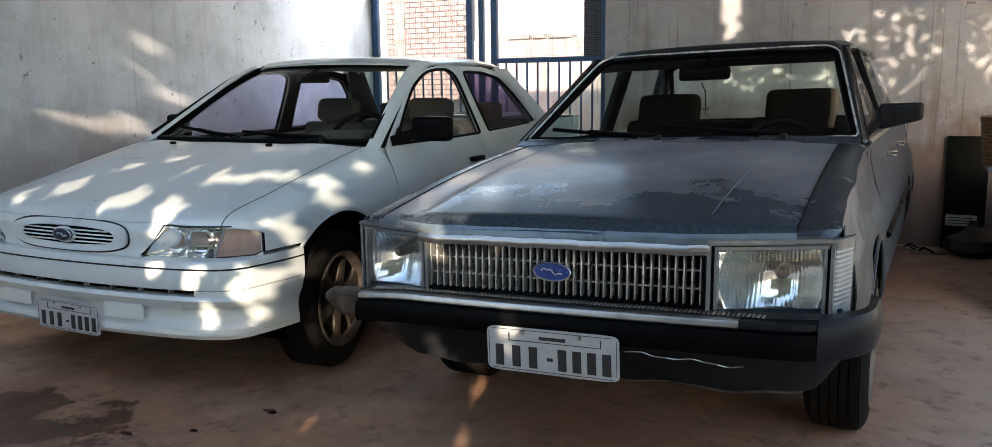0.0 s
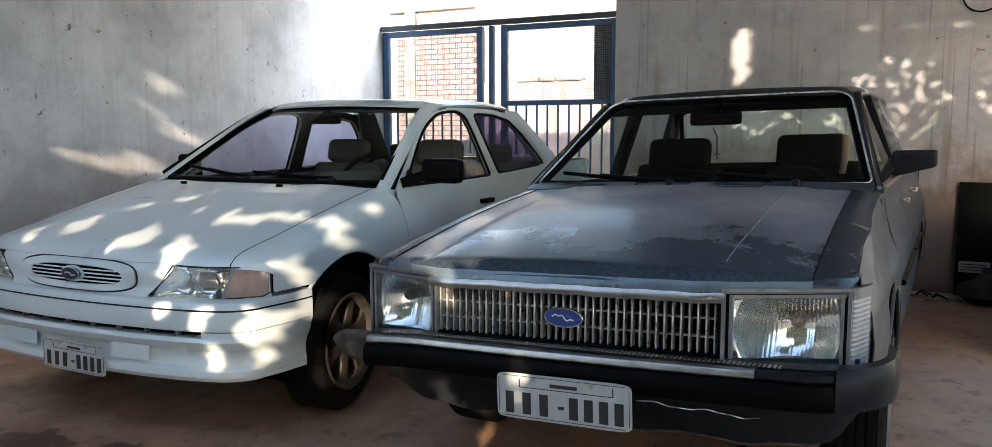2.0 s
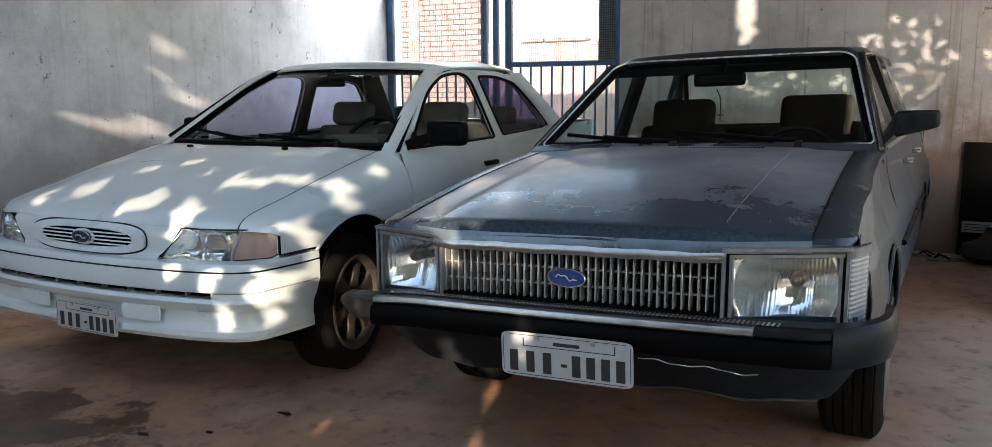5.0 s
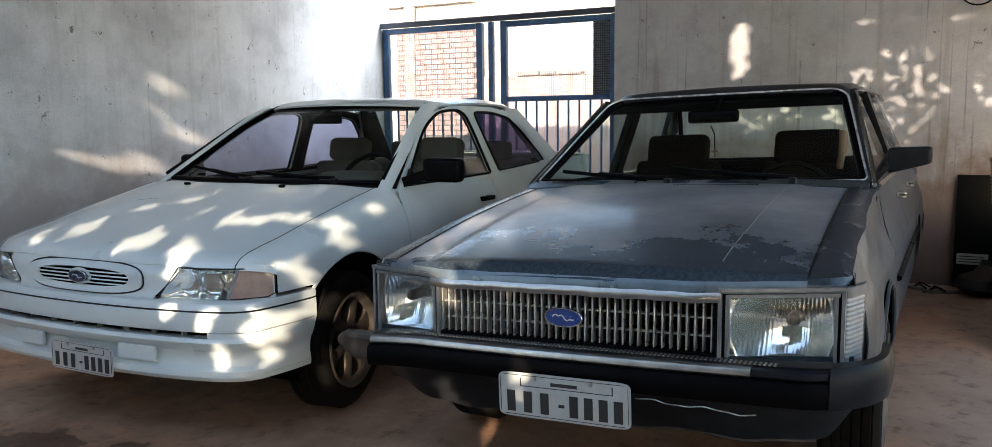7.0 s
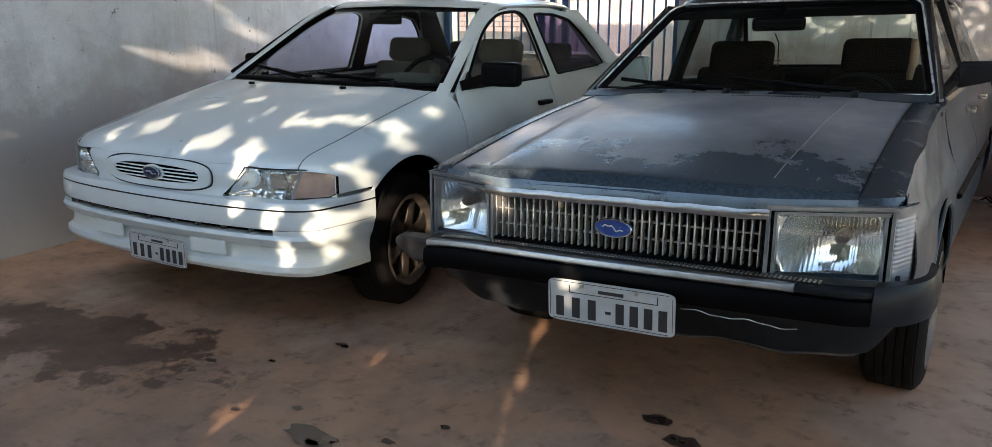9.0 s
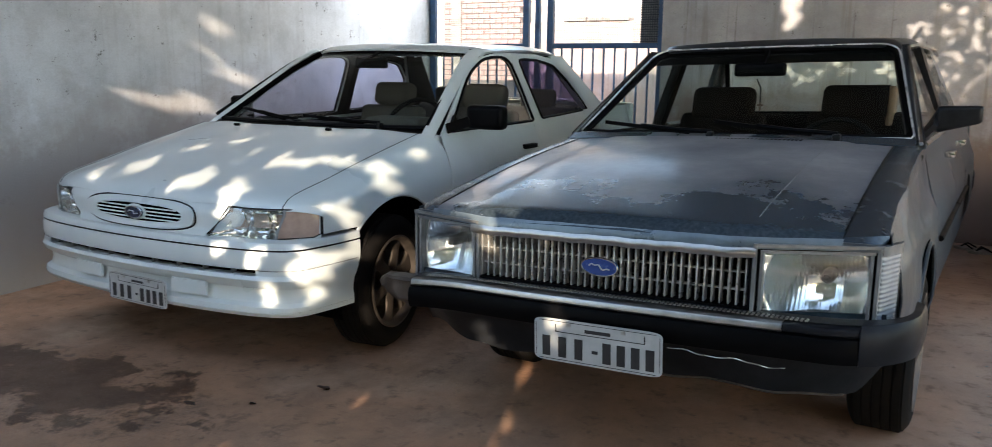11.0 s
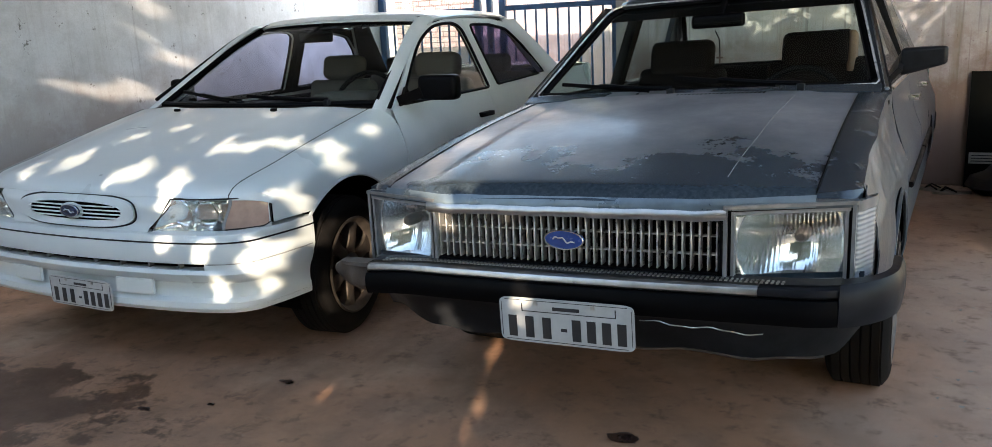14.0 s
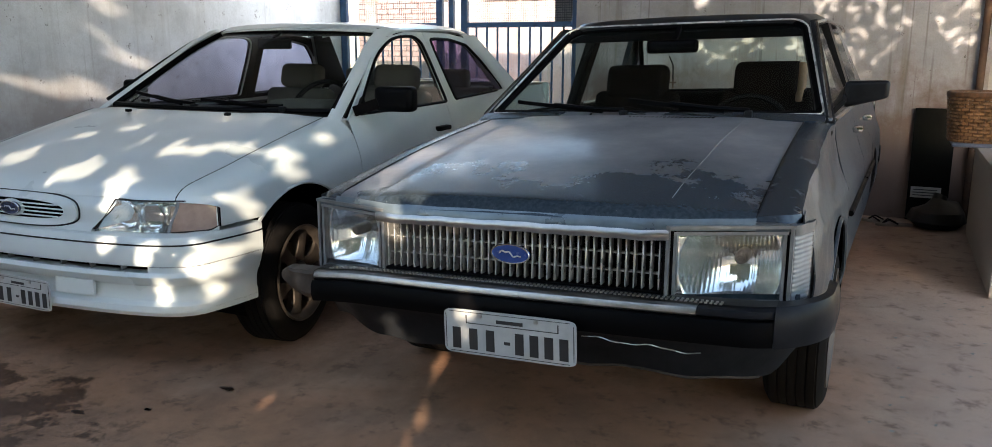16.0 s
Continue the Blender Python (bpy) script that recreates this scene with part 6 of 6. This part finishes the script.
basket = thing("wicker_basket", "woven brown wicker basket with a rounded rim, on the tray", "basket", pose(1.60, 3.05, 0.757))
BLX, BLY, BH = 0.385, 0.19, 0.25
def oval(t, k, n=4.0):
    a = 2 * math.pi * t
    c, s = math.cos(a), math.sin(a)
    return math.copysign(abs(c) ** (2 / n), c) * BLX * k, math.copysign(abs(s) ** (2 / n), s) * BLY * k
NS = 64
for row in range(13):
    z = 0.012 + row * (BH - 0.03) / 12
    pts = []
    for k in range(NS * 2):
        x, y = oval(k / (NS * 2), 0.95 + 0.05 * z / BH)
        w = 0.006 * (1 if (k // 2 + row) % 2 else -1)
        ln = math.hypot(x, y)
        pts.append((x + x / ln * w, y + y / ln * w, z))
    part("weave_strand", tube(pts, 0.0085, 5, closed=True), "wicker", basket)
for k in range(NS):
    x, y = oval(k / NS + 0.004, 0.955)
    x2, y2 = oval(k / NS + 0.004, 1.0)
    part("upright_cane", tube([(x, y, 0.004), (x2, y2, BH)], 0.0045, 5), "wicker_dark", basket)
part("rim", tube([(*oval(k / 80, 1.0), BH) for k in range(80)], 0.016, 8, closed=True), "wicker_dark", basket)
part("base", grid(lambda u, v: tuple(c * r for c, r in zip((*oval(u, 0.94), 0), (v, v, 1)))[:2] + (0.006,), 48, 3), "wicker_dark", basket)
part("lid", grid(lambda u, v: (*[c * v for c in oval(u, 0.98)], BH + 0.004 + 0.015 * (1 - v)), 48, 4), "wicker", basket, "woven lid")

can = thing("drink_can", "dark red drink can standing on the bench", "can", pose(1.665, 2.72, 0.6205))
part("body", lathe([(0.0, 0.004), (0.024, 0.0), (0.033, 0.010), (0.033, 0.108), (0.027, 0.118)], 32, "z"), "can", can)
part("lid", lathe([(0.027, 0.118), (0.026, 0.121), (0.024, 0.117), (0.0, 0.117)], 32, "z"), "chrome", can)
part("label_band", lathe([(0.0334, 0.045), (0.0336, 0.05), (0.0336, 0.075), (0.0334, 0.08)], 32, "z"), "plate", can, "pale band with no legible words")

board = thing("black_board", "black glossy board leaning against the grey wall", "board", pose(1.225, WY - 0.045, 0.003, -2.0, 0, 0))
part("sheet", box(-0.135, 0.135, -0.012, 0.012, 0.0, 0.82, 0.004), "board", board)
part("paper_label", box(-0.115, 0.085, -0.016, -0.0125, 0.17, 0.25, 0.001), "paper", board, "grey printed paper strip")
for k in range(3):
    part("print_bar", box(-0.10, 0.06, -0.0175, -0.0162, 0.185 + 0.02 * k, 0.192 + 0.02 * k), "ink", board, smooth=False)
# bag shape added for an unclear dark lump by the wall
bag = part("dark_lump", lathe([(0.0, 0.0), (0.13, 0.002), (0.19, 0.05), (0.17, 0.12), (0.10, 0.17), (0.05, 0.20), (0.04, 0.23), (0.0, 0.235)], 28, "z"), "bag", at=pose(1.30, WY - 0.26, 0.002))
for v in bag.data.vertices:
    n = noise.noise(v.co * 9.0) * 0.03
    v.co.x, v.co.y, v.co.z = v.co.x * (1 + n * 9), v.co.y * (1 + n * 7), v.co.z * (1 + n * 6)
tagged(bag, "black crumpled lump standing on the floor", "bag")


def sandal(m):
    s = thing("sandal", "worn pale rubber sandal lying on the floor", "sandal", m, "sandals by the wall")
    out = [(0.036 * math.cos(a) * (1 + 0.25 * math.sin(a)), 0.125 * math.sin(a)) for a in np.linspace(0, 2 * math.pi, 25)[:-1]]
    bm = bmesh.new()
    f = bm.faces.new([bm.verts.new((x, y, 0.0)) for x, y in out])
    r = bmesh.ops.extrude_face_region(bm, geom=[f])
    bmesh.ops.translate(bm, vec=(0, 0, 0.018), verts=[v for v in r["geom"] if isinstance(v, bmesh.types.BMVert)])
    part("sole", bm, "shoe", s)
    for sx in (-1, 1):
        part("strap", tube([(0, 0.075, 0.018), (sx * 0.022, 0.04, 0.045), (sx * 0.036, -0.02, 0.018)], 0.006, 6), "seat", s)
    return s


first = sandal(pose(0.92, 4.50, 0.001, 0, 0, 70))
copy_thing(first, pose(1.02, 4.42, 0.001, 0, 0, 105))

cable = part("cable_loop", tube([(1.16 + 0.12 * math.cos(a), WY - 0.02 - 0.004 * math.sin(3 * a), 2.14 + 0.12 * math.sin(a)) for a in np.linspace(0.3, 7.4, 40)] + [(1.25, WY - 0.02, 2.4), (1.26, WY - 0.02, 3.0)], 0.006, 6), "black")
tagged(cable, "coil of black cable hanging on the wall", "cable")


sprig = thing("leafy_sprig", "thin green leafy sprig hanging beside the brick pier", "plant", pose(1.86, 4.325, 1.02))
rs_ = random.Random(4)
part("stem", tube([(0.16, 0.034, 0.40), (0.10, 0.0, 0.38), (0.02, 0.0, 0.12), (-0.02, -0.01, 0.24), (-0.05, -0.01, 0.33)], 0.004, 6), "bark", sprig)
for k in range(16):
    t = k / 15
    q, r = rs_.uniform(0, 6.28), rs_.uniform(0.05, 0.08)
    o = Vector((0.02 * math.sin(t * 6) - 0.04 * t, -0.005, 0.06 + 0.27 * t))
    d = Vector((math.cos(q), -0.3, 0.5 * math.sin(q))).normalized()
    w = d.cross(Vector((0, 1, 0.2))).normalized() * r * 0.24
    part("leaf", fan([o, o + d * r * 0.5 + w, o + d * r, o + d * r * 0.5 - w]), "leaf", sprig, thick=0.0008)


# ---- stains, drops and litter on the floor
def blot(x, y, rx, ry, seed, label):
    n = 40
    pts = [(x + rx * math.cos(2 * math.pi * k / n) * (1 + 0.55 * noise.noise((math.cos(2 * math.pi * k / n) * 1.7, math.sin(2 * math.pi * k / n) * 1.7, seed))),
            y + ry * math.sin(2 * math.pi * k / n) * (1 + 0.55 * noise.noise((math.cos(2 * math.pi * k / n) * 1.7, math.sin(2 * math.pi * k / n) * 1.7, seed + 9))), 0.0042) for k in range(n)]
    return tagged(part("floor_stain", fan(pts), "stain", smooth=False), label, "stain", kind="structure")


for k, (x, y, rx, ry) in enumerate(((0.115, 0.158, 0.055, 0.035), (0.219, 0.061, 0.06, 0.040), (-0.778, -0.516, 0.10, 0.05), (-0.55, -0.42, 0.025, 0.015),
                                    (-0.95, -0.40, 0.02, 0.015), (0.42, 0.02, 0.025, 0.014), (-0.75, -0.55, 0.03, 0.014), (-0.45, -0.25, 0.018, 0.012), (-1.2, 0.1, 0.03, 0.015), (0.1, -0.2, 0.02, 0.01), (0.12, -0.72, 0.022, 0.012), (-0.32, -0.74, 0.018, 0.010), (0.78, -0.30, 0.020, 0.012), (0.92, -0.58, 0.016, 0.010), (-1.52, -0.28, 0.028, 0.014), (-1.12, -0.52, 0.020, 0.012), (-1.32, -0.16, 0.016, 0.009), (0.62, -0.74, 0.020, 0.010))):
    blot(x, y, rx, ry, k * 3.7, "dark damp oil stain on the cement")
bm = bmesh.new()
rl = random.Random(8)
for k in range(150):
    x, y = rl.uniform(0.95, 1.95), rl.uniform(0.2, 2.5)
    s = rl.uniform(0.004, 0.016)
    a = rl.uniform(0, 3.14)
    vsx = [bm.verts.new((x + s * math.cos(a + q) * (1 if q % 2 < 1 else 0.4), y + s * math.sin(a + q), 0.004 + 0.003 * (q > 3))) for q in (0, 1.4, 3.1, 4.6)]
    bm.faces.new(vsx)
tagged(part("leaf_litter", bm, "paper", smooth=False), "scattered pale chips and dry leaf bits on the cement", "litter", kind="stuff")


# ---------------------------------------------------------------- bricks
def brick_mesh(w, h, d, mat):
    bm = box(0, w, -d, 0, 0, h, 0.004, 1)
    me = bpy.data.meshes.new("brick")
    bm.to_mesh(me)
    bm.free()
    me.materials.append(M[mat])
    return me


def lay(wall, x0, x1, y, z0, z1, w, h, j, most, mat="brick"):
    whole, half = brick_mesh(w, h, 0.014, mat), brick_mesh(w / 2 - j / 2, h, 0.014, mat)
    z, row, n = z0, 0, 0
    while z + h < z1 and n < most:
        x = x0
        if row % 2:
            places = [(x, half)] + [(x + w / 2 + j / 2 + k * (w + j), whole) for k in range(int((x1 - x0 - w / 2) / (w + j)))]
        else:
            places = [(x + k * (w + j), whole) for k in range(int((x1 - x0) / (w + j)))]
        for px, me in places:
            ob = new("brick", me)
            ob.parent = wall
            ob.location = (px, y + 0.004 * noise.noise((px * 9, z * 9, 1)), z)
            n += 1
        z += h + j
        row += 1


lay(brickwork, -8.25, -6.40, FY - 0.10, 1.0, 2.99, 0.24, 0.078, 0.016, 220, "street_brick")
lay(pier, 2.0, 2.95, 4.36, 0.62, 2.6, 0.22, 0.062, 0.014, 130)
